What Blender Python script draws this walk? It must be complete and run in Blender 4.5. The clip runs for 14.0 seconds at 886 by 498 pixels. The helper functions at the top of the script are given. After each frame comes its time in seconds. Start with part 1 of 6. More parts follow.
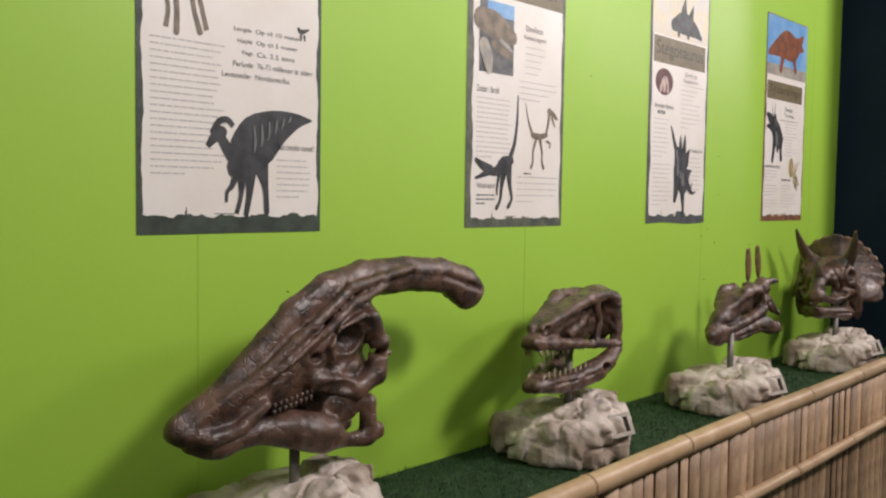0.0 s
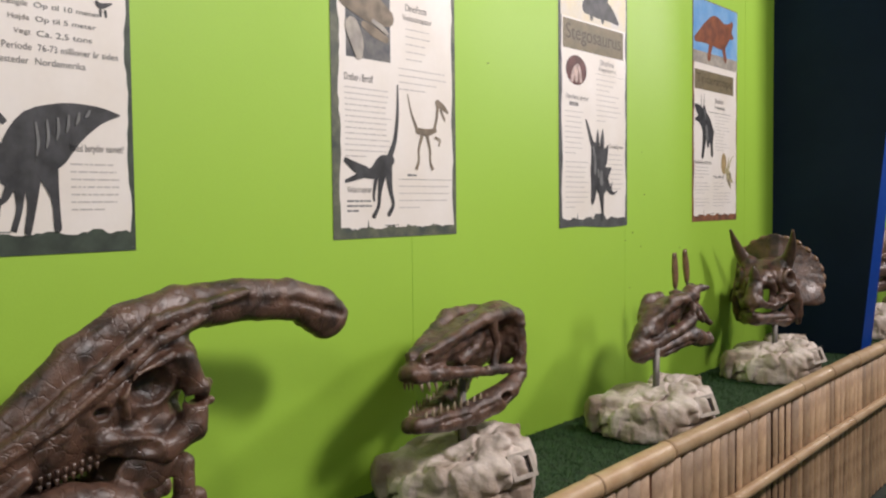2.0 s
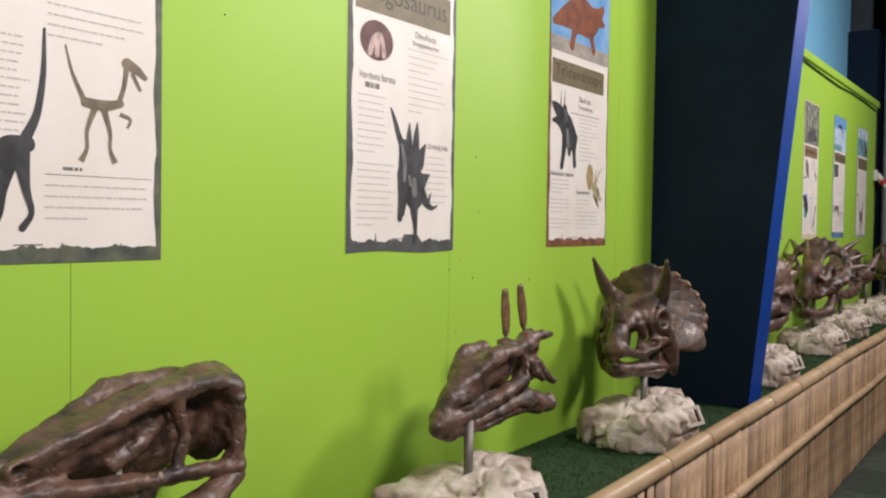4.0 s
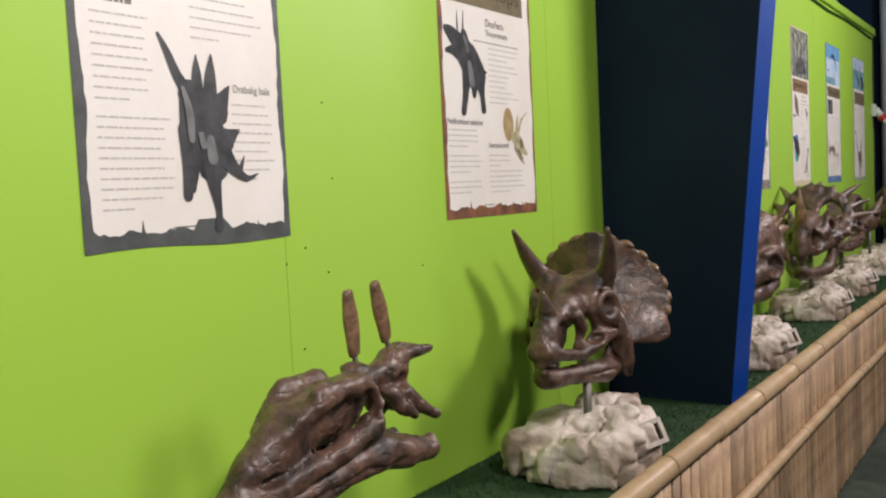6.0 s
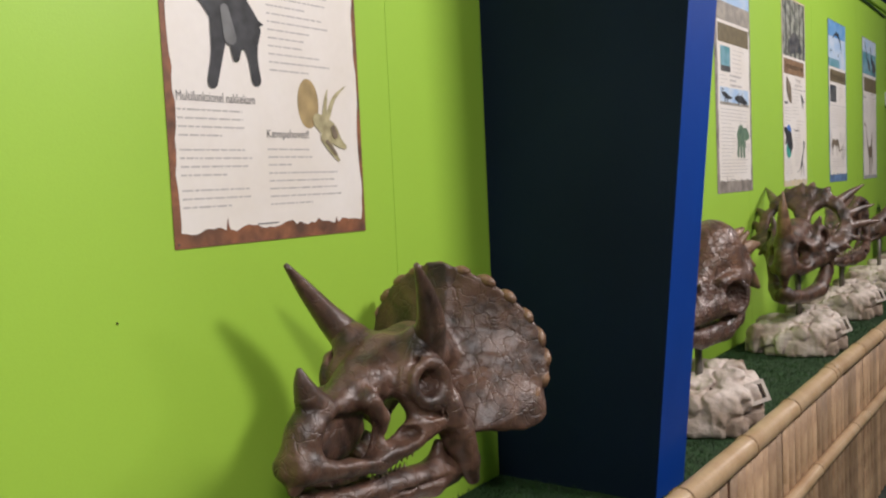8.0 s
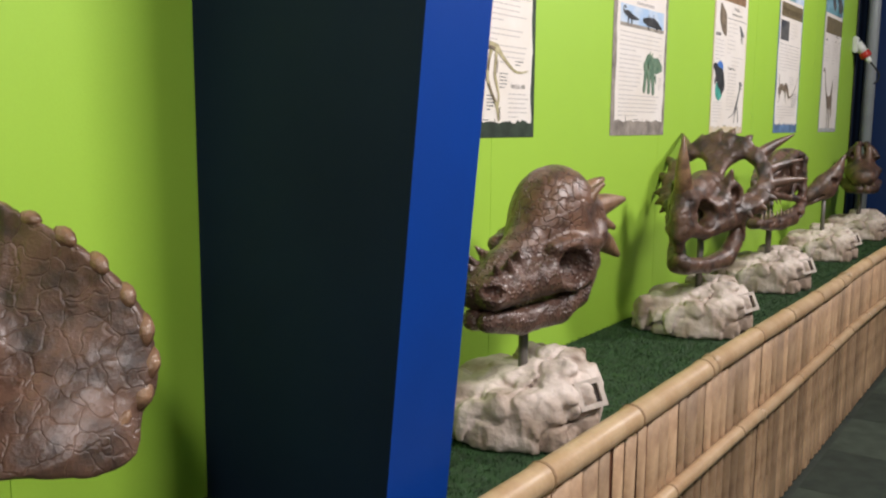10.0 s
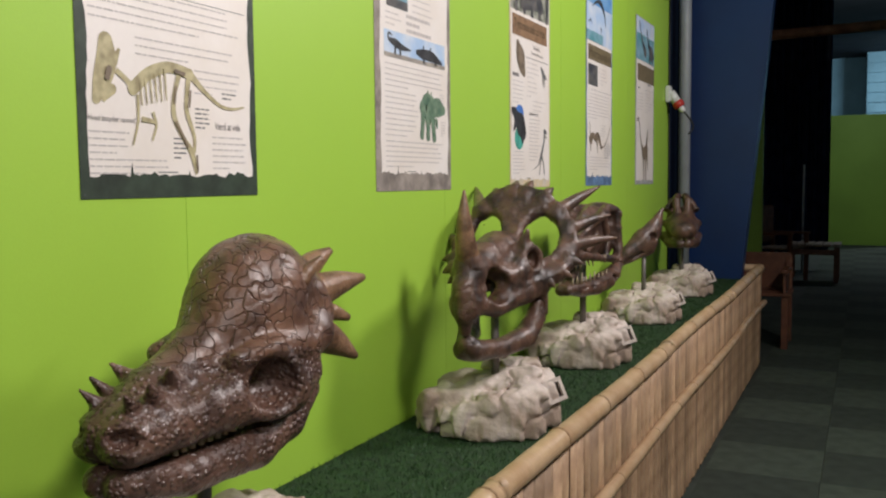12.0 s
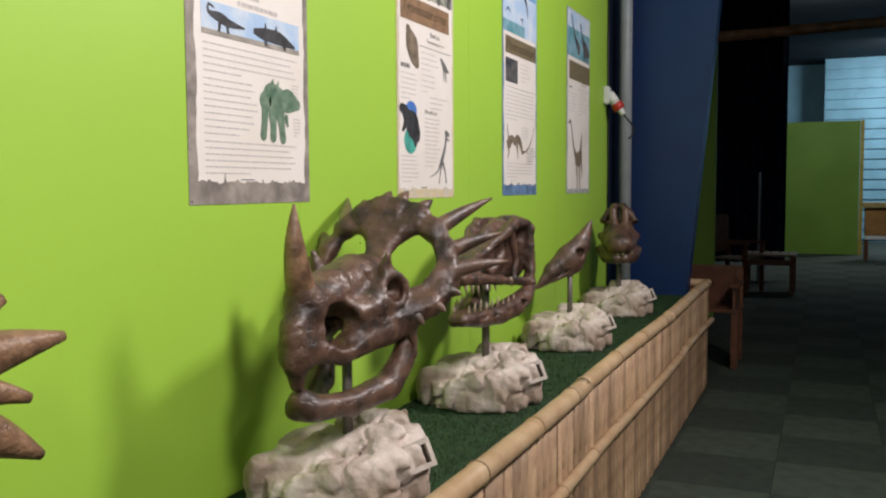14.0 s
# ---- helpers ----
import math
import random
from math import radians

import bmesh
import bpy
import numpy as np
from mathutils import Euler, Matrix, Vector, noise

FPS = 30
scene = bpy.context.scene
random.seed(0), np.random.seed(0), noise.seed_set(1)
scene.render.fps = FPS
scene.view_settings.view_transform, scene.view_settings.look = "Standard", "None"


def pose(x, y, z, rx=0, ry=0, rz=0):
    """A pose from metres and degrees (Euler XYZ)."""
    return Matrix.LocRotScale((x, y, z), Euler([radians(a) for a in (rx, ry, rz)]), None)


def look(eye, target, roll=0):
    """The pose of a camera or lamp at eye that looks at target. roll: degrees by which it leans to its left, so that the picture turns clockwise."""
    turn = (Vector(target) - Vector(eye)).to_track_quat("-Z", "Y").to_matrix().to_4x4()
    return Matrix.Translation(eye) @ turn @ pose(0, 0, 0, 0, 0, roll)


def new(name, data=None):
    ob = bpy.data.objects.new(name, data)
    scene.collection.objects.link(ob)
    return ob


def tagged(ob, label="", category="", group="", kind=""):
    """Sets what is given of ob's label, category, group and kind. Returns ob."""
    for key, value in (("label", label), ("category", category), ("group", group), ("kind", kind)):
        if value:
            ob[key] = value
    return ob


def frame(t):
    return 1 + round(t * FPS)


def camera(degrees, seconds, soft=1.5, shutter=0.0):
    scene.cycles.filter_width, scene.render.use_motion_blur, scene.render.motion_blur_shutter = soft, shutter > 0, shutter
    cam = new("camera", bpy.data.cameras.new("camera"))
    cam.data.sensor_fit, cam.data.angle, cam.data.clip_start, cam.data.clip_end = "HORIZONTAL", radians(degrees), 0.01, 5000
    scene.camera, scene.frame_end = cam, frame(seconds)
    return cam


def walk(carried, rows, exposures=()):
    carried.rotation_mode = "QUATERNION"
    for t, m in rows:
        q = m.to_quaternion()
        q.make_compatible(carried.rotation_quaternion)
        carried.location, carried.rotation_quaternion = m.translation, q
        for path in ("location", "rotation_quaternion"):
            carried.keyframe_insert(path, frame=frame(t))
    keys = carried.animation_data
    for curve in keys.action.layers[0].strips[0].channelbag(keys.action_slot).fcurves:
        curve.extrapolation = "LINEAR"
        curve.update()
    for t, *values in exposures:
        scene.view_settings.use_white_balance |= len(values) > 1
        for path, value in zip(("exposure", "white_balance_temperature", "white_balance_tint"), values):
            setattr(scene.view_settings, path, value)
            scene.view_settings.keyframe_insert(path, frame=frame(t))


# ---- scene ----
cam = camera(53.3, 14.0, soft=2.2)
METRES, EYE, TILT, LEAN, TURN = 5.55, 1.42, 0.0, 0.0, 42.85
ROWS = [
    (0.0, 0.0, 0.0, 0.0, 0.05, -3.32, -0.83),
    (0.5, -0.0012, 0.0066, -0.0004, -3.34, -3.12, -0.67),
    (1.0, -0.0048, 0.0163, -0.0004, -4.62, -4.23, 1.1),
    (1.5, 0.0153, 0.0412, -0.0014, -3.35, -3.4, 1.15),
    (2.0, 0.0436, 0.07, -0.0004, -2.67, -2.86, 0.64),
    (2.5, 0.0595, 0.1115, -0.0012, -6.55, -1.57, 1.13),
    (3.0, 0.0812, 0.1482, -0.0014, -7.66, -1.32, 0.83),
    (3.5, 0.1117, 0.1783, 0.0015, -5.49, 0.12, -1.8),
    (4.0, 0.1307, 0.214, -0.0008, -8.0, -1.77, -0.84),
    (6.5, 0.2436, 0.3771, -0.0016, -7.84, -3.72, 3.13),
    (7.0, 0.2801, 0.4084, 0.0012, -4.95, -2.1, 0.22),
    (7.5, 0.3042, 0.449, -0.0008, -5.13, -2.81, 0.79),
    (8.0, 0.3273, 0.4857, 0.0001, -6.87, -4.12, 2.63),
    (8.5, 0.3576, 0.5142, -0.0039, -4.08, -6.5, 0.96),
    (9.0, 0.3892, 0.5348, -0.0046, -5.56, -7.41, 0.21),
    (11.5, 0.5063, 0.6795, -0.0154, -12.59, -6.7, 0.62),
    (12.0, 0.5186, 0.7003, -0.0118, -17.25, -4.33, 0.57),
    (12.5, 0.5376, 0.7161, -0.0114, -18.13, -4.36, 1.2),
    (13.0, 0.5659, 0.7304, -0.0098, -15.39, -4.06, 0.36),
    (13.5, 0.5839, 0.7465, -0.0118, -15.89, -4.83, 0.39),
    (14.0, 0.598, 0.7735, -0.0098, -19.37, -3.98, 0.35),
]
EXPOSURES = [(0.0, -0.30, 6600, 13), (2.0, -0.25, 6600, 13), (4.0, -0.15, 6600, 13), (6.5, -0.10, 6550, 12), (7.5, -0.22, 6550, 12), (8.0, -0.12, 6550, 12), (8.5, 0.10, 6550, 12), (9.0, 0.24, 6550, 11),
             (11.5, -0.02, 6550, 12), (12.0, -0.10, 6550, 12), (12.5, 0.14, 6550, 11), (13.0, 0.16, 6550, 11), (14.0, 0.08, 6550, 12)]
walk(cam, [(t, pose(0, 0, EYE, TILT, LEAN, TURN) @ pose(METRES * x, METRES * y, METRES * z, 90 + pitch, roll, yaw)) for t, x, y, z, yaw, pitch, roll in ROWS], EXPOSURES)

# ---- light ----
world = bpy.data.worlds.new("world")
scene.world = world
world.use_nodes = True
world.node_tree.nodes["Background"].inputs[0].default_value = (0.35, 0.42, 0.5, 1)
world.node_tree.nodes["Background"].inputs[1].default_value = 0.02


def lamp(name, place, target, watts, size, colour=(1.0, 0.96, 0.90)):
    """An unseen rectangular area lamp, as wide and long as size."""
    data = bpy.data.lights.new(name, "AREA")
    data.energy, data.color, data.shape = watts, colour, "RECTANGLE"
    data.size, data.size_y = size
    ob = new(name, data)
    ob.matrix_world = look(place, target)
    return tagged(ob, "unseen area lamp placed to light the hall", "lamp")


# The rows follow the shadows, except -0.6, a weak unseen fill added for brightness.
for y, watts in ((-0.6, 40), (2.55, 85), (5.7, 85), (8.9, 85)):
    lamp("ceiling_lamp", (0.7, y, 3.35), (-1.7, y - 0.8, 1.5), watts, (0.55, 0.45), (1.0, 0.945, 0.94))
# Two unseen fills added to lift the dark far hall.
lamp("far_lamp", (1.6, 26.0, 4.3), (1.2, 27.5, 1.5), 160, (1.2, 0.3), (0.85, 0.95, 1.0))
lamp("far_lamp", (-0.4, 20.5, 4.3), (-0.5, 22.5, 0.5), 60, (1.2, 0.3), (0.85, 0.95, 1.0))

# ---- materials ----
MATS = {}


def mat(name, colour, rough=0.6, vary=0.12, scale=8.0, bump=0.0, bump_scale=60.0, metal=0.0, colour2=None, per_piece=0.0, spec=0.5, coat=0.0):
    """A noise-varied surface: two scales of colour change, roughness change and a fine bump."""
    if name in MATS:
        return MATS[name]
    m = bpy.data.materials.new(name)
    m.use_nodes = True
    nt = m.node_tree
    n, l = nt.nodes, nt.links
    bsdf = n["Principled BSDF"]
    geo = n.new("ShaderNodeTexCoord")
    big, fine = n.new("ShaderNodeTexNoise"), n.new("ShaderNodeTexNoise")
    big.inputs["Scale"].default_value, big.inputs["Detail"].default_value = scale, 5
    fine.inputs["Scale"].default_value, fine.inputs["Detail"].default_value = bump_scale, 4
    l.new(geo.outputs["Object"], big.inputs["Vector"])
    l.new(geo.outputs["Object"], fine.inputs["Vector"])
    ramp = n.new("ShaderNodeMix")
    ramp.data_type = "RGBA"
    c2 = colour2 or tuple(c * (1 - 2 * vary) for c in colour)
    ramp.inputs[6].default_value, ramp.inputs[7].default_value = (*colour, 1), (*c2, 1)
    stretch = n.new("ShaderNodeMapRange")
    stretch.inputs[1].default_value, stretch.inputs[2].default_value = 0.38, 0.66
    l.new(big.outputs["Fac"], stretch.inputs[0])
    l.new(stretch.outputs[0], ramp.inputs[0])
    hsv = n.new("ShaderNodeHueSaturation")
    l.new(ramp.outputs[2], hsv.inputs["Color"])
    value = n.new("ShaderNodeMapRange")
    value.inputs[3].default_value, value.inputs[4].default_value = 1 - vary, 1 + vary
    l.new(fine.outputs["Fac"], value.inputs[0])
    out = value.outputs[0]
    if per_piece:
        info = n.new("ShaderNodeObjectInfo")
        rnd = n.new("ShaderNodeMapRange")
        rnd.inputs[3].default_value, rnd.inputs[4].default_value = 1 - per_piece, 1 + per_piece
        l.new(info.outputs["Random"], rnd.inputs[0])
        times = n.new("ShaderNodeMath")
        times.operation = "MULTIPLY"
        l.new(out, times.inputs[0])
        l.new(rnd.outputs[0], times.inputs[1])
        out = times.outputs[0]
    l.new(out, hsv.inputs["Value"])
    l.new(hsv.outputs[0], bsdf.inputs["Base Color"])
    rr = n.new("ShaderNodeMapRange")
    rr.inputs[3].default_value, rr.inputs[4].default_value = max(0.03, rough - 0.12), min(1, rough + 0.12)
    l.new(big.outputs["Fac"], rr.inputs[0])
    l.new(rr.outputs[0], bsdf.inputs["Roughness"])
    bsdf.inputs["Metallic"].default_value = metal
    bsdf.inputs["Specular IOR Level"].default_value = spec
    bsdf.inputs["Coat Weight"].default_value = coat
    bsdf.inputs["Coat Roughness"].default_value = 0.3
    if bump:
        b = n.new("ShaderNodeBump")
        b.inputs["Strength"].default_value, b.inputs["Distance"].default_value = bump, 0.004
        l.new(fine.outputs["Fac"], b.inputs["Height"])
        l.new(b.outputs[0], bsdf.inputs["Normal"])
    MATS[name] = m
    return m


GREEN = mat("lime_paint", (0.36, 0.60, 0.062), 0.5, 0.03, 1.2, 0.05, 220, colour2=(0.34, 0.575, 0.054))
MIDBLUE = mat("mid_blue_paint", (0.005, 0.028, 0.115), 0.45, 0.1, 3, 0.05, 200)
NAVY = mat("navy_tone", (0.0020, 0.0110, 0.030), 0.7, 0.1, 3, 0.05, 200, spec=0.25)
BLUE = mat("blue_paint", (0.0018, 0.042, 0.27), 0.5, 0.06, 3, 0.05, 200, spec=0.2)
SKYBLUE = mat("sky_blue_paint", (0.22, 0.55, 0.85), 0.6, 0.04, 1.5)
TURF = mat("turf", (0.018, 0.06, 0.014), 0.8, 0.25, 30, 0.8, 400, colour2=(0.01, 0.03, 0.008))
BAMBOO = mat("bamboo_slat", (0.42, 0.275, 0.165), 0.55, 0.15, 14, 0.3, 90, colour2=(0.27, 0.165, 0.095), per_piece=0.30)
CANE = mat("bamboo_cane", (0.52, 0.36, 0.215), 0.42, 0.12, 9, 0.2, 80, colour2=(0.42, 0.265, 0.145), per_piece=0.1)
NODE = mat("bamboo_node", (0.30, 0.18, 0.09), 0.6, 0.2, 30)
ROCK = mat("cast_rock", (0.64, 0.545, 0.485), 0.7, 0.14, 9, 0.7, 110, colour2=(0.34, 0.255, 0.195))


def resin(name, colour, colour2, crack_scale, crack_depth, pebble=0.0, rough=0.30):
    """Painted resin cast: mottled brown, glossy, with a crack network and fine grain in the relief."""
    m = mat(name, colour, rough, 0.28, 20, 0.28, 210, colour2=colour2, coat=0.2)
    n, l = m.node_tree.nodes, m.node_tree.links
    bsdf = n["Principled BSDF"]
    first = bsdf.inputs["Normal"].links[0].from_node
    coord = n["Texture Coordinate"]
    warp, mixer, cell, edge, bump = n.new("ShaderNodeTexNoise"), n.new("ShaderNodeMix"), n.new("ShaderNodeTexVoronoi"), n.new("ShaderNodeMapRange"), n.new("ShaderNodeBump")
    warp.inputs["Scale"].default_value = crack_scale * 0.7
    mixer.data_type = "VECTOR"
    mixer.inputs[0].default_value = 0.006 if pebble else 0.06
    l.new(coord.outputs["Object"], warp.inputs["Vector"])
    l.new(coord.outputs["Object"], mixer.inputs[4])
    l.new(warp.outputs["Color"], mixer.inputs[5])
    cell.feature = "F1" if pebble else "DISTANCE_TO_EDGE"
    cell.inputs["Scale"].default_value = crack_scale
    l.new(mixer.outputs[1], cell.inputs["Vector"])
    edge.inputs[1].default_value, edge.inputs[2].default_value = (0.0, 0.6) if pebble else (0.0, 0.06)
    edge.inputs[3].default_value, edge.inputs[4].default_value = (1.0, 0.0) if pebble else (0.0, 1.0)
    l.new(cell.outputs["Distance"], edge.inputs[0])
    bump.inputs["Strength"].default_value, bump.inputs["Distance"].default_value = crack_depth, 0.004
    l.new(edge.outputs[0], bump.inputs["Height"])
    l.new(first.outputs[0], bump.inputs["Normal"])
    l.new(bump.outputs[0], bsdf.inputs["Normal"])
    return m


def ridge_highlit(m, colour, lo=0.53, hi=0.62, most=0.75):
    """Paints dry-brushed lighter ridge highlights into the colour, by pointiness, in patches."""
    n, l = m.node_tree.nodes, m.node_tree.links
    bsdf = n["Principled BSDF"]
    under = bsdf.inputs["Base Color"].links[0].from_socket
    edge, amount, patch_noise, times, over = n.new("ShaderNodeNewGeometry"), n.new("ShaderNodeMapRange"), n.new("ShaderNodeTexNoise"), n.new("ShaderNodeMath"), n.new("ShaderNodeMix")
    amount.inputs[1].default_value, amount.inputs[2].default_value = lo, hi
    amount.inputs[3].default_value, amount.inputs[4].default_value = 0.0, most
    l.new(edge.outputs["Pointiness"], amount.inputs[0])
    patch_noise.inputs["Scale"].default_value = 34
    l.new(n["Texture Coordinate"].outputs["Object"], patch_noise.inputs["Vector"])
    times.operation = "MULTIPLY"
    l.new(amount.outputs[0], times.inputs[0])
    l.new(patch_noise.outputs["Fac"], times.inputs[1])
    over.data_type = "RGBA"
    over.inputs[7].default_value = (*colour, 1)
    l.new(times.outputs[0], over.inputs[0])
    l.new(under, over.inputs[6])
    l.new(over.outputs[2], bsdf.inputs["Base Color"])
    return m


BONE = ridge_highlit(resin("bronze_resin", (0.140, 0.074, 0.050), (0.030, 0.017, 0.013), 30, 0.35, rough=0.40), (0.44, 0.30, 0.21))
RIDGED = resin("ridged_horn_resin", (0.135, 0.078, 0.055), (0.045, 0.028, 0.022), 24, 0.25, rough=0.34)
CRACKED = ridge_highlit(resin("cracked_resin", (0.170, 0.088, 0.056), (0.070, 0.034, 0.023), 34, 0.9, rough=0.36), (0.42, 0.28, 0.19))
PEBBLED = resin("pebbled_resin", (0.125, 0.068, 0.049), (0.055, 0.030, 0.023), 105, 1.0, 1.0, rough=0.30)
HORN = mat("horn_resin", (0.27, 0.155, 0.088), 0.33, 0.3, 30, 0.6, 140, colour2=(0.10, 0.052, 0.030))
TOOTH = mat("tooth_resin", (0.42, 0.32, 0.22), 0.4, 0.2, 60)
STEEL = mat("steel_post", (0.20, 0.18, 0.165), 0.5, 0.1, 20, metal=0.5)
DARK = mat("dark_plate", (0.03, 0.018, 0.012), 0.4, 0.2, 40)
TAGFRAME = mat("tag_frame", (0.56, 0.48, 0.42), 0.7, 0.14, 40)
CONCRETE = mat("floor_tile", (0.038, 0.056, 0.036), 0.6, 0.2, 6, 0.2, 80, per_piece=0.24)
GROUT = mat("floor_base", (0.03, 0.04, 0.03), 0.8, 0.2, 5)
# Pale finish of unseen surfaces, chosen to bounce light onto the display.
BOUNCE_CEIL = mat("bounce_ceiling", (0.55, 0.54, 0.5), 0.9, 0.1, 2)
BOUNCE_WALL = mat("bounce_wall", (0.62, 0.60, 0.55), 0.8, 0.08, 2)
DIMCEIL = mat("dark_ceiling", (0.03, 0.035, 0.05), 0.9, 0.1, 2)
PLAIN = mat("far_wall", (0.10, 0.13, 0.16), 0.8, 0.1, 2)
# The far green walls' dim light is put into this darker colour.
DIMMED_GREEN = mat("dimmed_green", (0.20, 0.36, 0.04), 0.6, 0.06, 1.5)
CURTAIN = mat("navy_curtain", (0.012, 0.030, 0.11), 0.85, 0.2, 6)
SIDING = mat("pale_blue_siding", (0.20, 0.42, 0.55), 0.6, 0.08, 3)
WOOD = mat("brown_wood", (0.16, 0.06, 0.03), 0.5, 0.2, 12, 0.3, 60)
LOG = mat("log_wood", (0.22, 0.10, 0.05), 0.7, 0.2, 12, 0.4, 60)
PIPE = mat("grey_pipe", (0.30, 0.32, 0.34), 0.45, 0.06, 10)
BLACK = mat("black_rubber", (0.015, 0.015, 0.016), 0.5, 0.1, 20)
WHITEP = mat("white_plastic", (0.75, 0.75, 0.73), 0.4, 0.04, 10)
REDP = mat("red_plastic", (0.5, 0.03, 0.02), 0.4, 0.06, 10)

# ---- mesh helpers ----


def empty(name, place=(0, 0, 0), turn=0.0, parent=None):
    ob = new(name)
    ob.matrix_basis = pose(*place, 0, 0, turn)
    ob.parent = parent
    ob.empty_display_size = 0.05
    return ob


def link(name, mesh, material, parent=None, label="", smooth=False, m=None):
    ob = new(name, mesh)
    if material and not mesh.materials:
        mesh.materials.append(material)
    ob.parent = parent
    if m is not None:
        ob.matrix_basis = m
    if smooth:
        mesh.polygons.foreach_set("use_smooth", [True] * len(mesh.polygons))
    if label:
        ob["label"] = label
    return ob


def part(name, bm, material, parent=None, label="", smooth=False, m=None):
    mesh = bpy.data.meshes.new(name)
    bmesh.ops.recalc_face_normals(bm, faces=bm.faces)
    bm.to_mesh(mesh)
    bm.free()
    return link(name, mesh, material, parent, label, smooth, m)


def add_box(bm, lo, hi, bevel=0.0):
    c = [(a + b) / 2 for a, b in zip(lo, hi)]
    s = [b - a for a, b in zip(lo, hi)]
    made = bmesh.ops.create_cube(bm, size=1, matrix=Matrix.Translation(c) @ Matrix.Diagonal((*s, 1)))
    if bevel:
        edges = list({e for v in made["verts"] for e in v.link_edges})
        bmesh.ops.bevel(bm, geom=edges, offset=bevel, segments=2, affect="EDGES")


def box(lo, hi, bevel=0.0):
    bm = bmesh.new()
    add_box(bm, lo, hi, bevel)
    return bm


def tube(points, radii, sides=12, squash=1.0, caps=True):
    """A tapered tube along points."""
    bm = bmesh.new()
    pts = [Vector(p) for p in points]
    rings = []
    up = Vector((0.13, 0.29, 0.95)).normalized()
    for i, p in enumerate(pts):
        d = (pts[min(i + 1, len(pts) - 1)] - pts[max(i - 1, 0)]).normalized()
        a = d.cross(up)
        if a.length < 0.05:
            a = d.cross(Vector((1, 0, 0)))
        a.normalize()
        b = d.cross(a)
        r = radii[i] if hasattr(radii, "__len__") else radii
        rings.append([bm.verts.new(p + r * (math.cos(k * math.tau / sides) * a + squash * math.sin(k * math.tau / sides) * b)) for k in range(sides)])
    for q, w in zip(rings, rings[1:]):
        for k in range(sides):
            bm.faces.new((q[k], q[(k + 1) % sides], w[(k + 1) % sides], w[k]))
    if caps:
        bm.faces.new(rings[0][::-1])
        bm.faces.new(rings[-1])
    return bm


# ---- carved solids: distance fields turned into meshes ----
TABLE = np.random.RandomState(7).rand(4096).astype(np.float32)


def grain(P, freq, seed=0):
    """Smooth lattice noise in -1..1."""
    q = [p * freq + 37.3 + 11.7 * seed for p in P]
    i = [np.floor(a).astype(np.int64) for a in q]
    f = [a - b for a, b in zip(q, i)]
    f = [a * a * (3 - 2 * a) for a in f]
    out = 0
    for dx in (0, 1):
        for dy in (0, 1):
            for dz in (0, 1):
                h = ((i[0] + dx) * 73856093 ^ (i[1] + dy) * 19349663 ^ (i[2] + dz) * 83492791) & 4095
                w = (f[0] if dx else 1 - f[0]) * (f[1] if dy else 1 - f[1]) * (f[2] if dz else 1 - f[2])
                out = out + w * TABLE[h]
    return out * 2 - 1


def blend(a, b, k=0.03):
    h = np.clip(0.5 + 0.5 * (b - a) / k, 0, 1)
    return b + (a - b) * h - k * h * (1 - h)


def carve(a, b, k=0.012):
    return -blend(-a, b, k)


def ball(P, c, r):
    r = r if hasattr(r, "__len__") else (r, r, r)
    d = [(p - q) for p, q in zip(P, c)]
    k0 = np.sqrt(sum((a / b) ** 2 for a, b in zip(d, r)))
    k1 = np.sqrt(sum((a / (b * b)) ** 2 for a, b in zip(d, r))) + 1e-6
    return k0 * (k0 - 1) / k1


def limb(P, a, b, ra, rb, flat=1.0):
    """A tapered capsule; flat widens it sideways."""
    d = [q - p for p, q in zip(a, b)]
    n = sum(x * x for x in d) + 1e-9
    v = [p - q for p, q in zip(P, a)]
    t = np.clip(sum(x * y for x, y in zip(v, d)) / n, 0, 1)
    w = [x - t * y for x, y in zip(v, d)]
    return np.sqrt((w[0] / flat) ** 2 + w[1] ** 2 + w[2] ** 2) - (ra + (rb - ra) * t)


def chain(P, nodes, k=0.02, flat=1.0):
    """Capsules strung through nodes (x, y, z, radius)."""
    out = None
    for a, b in zip(nodes, nodes[1:]):
        d = limb(P, a[:3], b[:3], a[3], b[3], flat)
        out = d if out is None else blend(out, d, 0.3 * k)
    return out


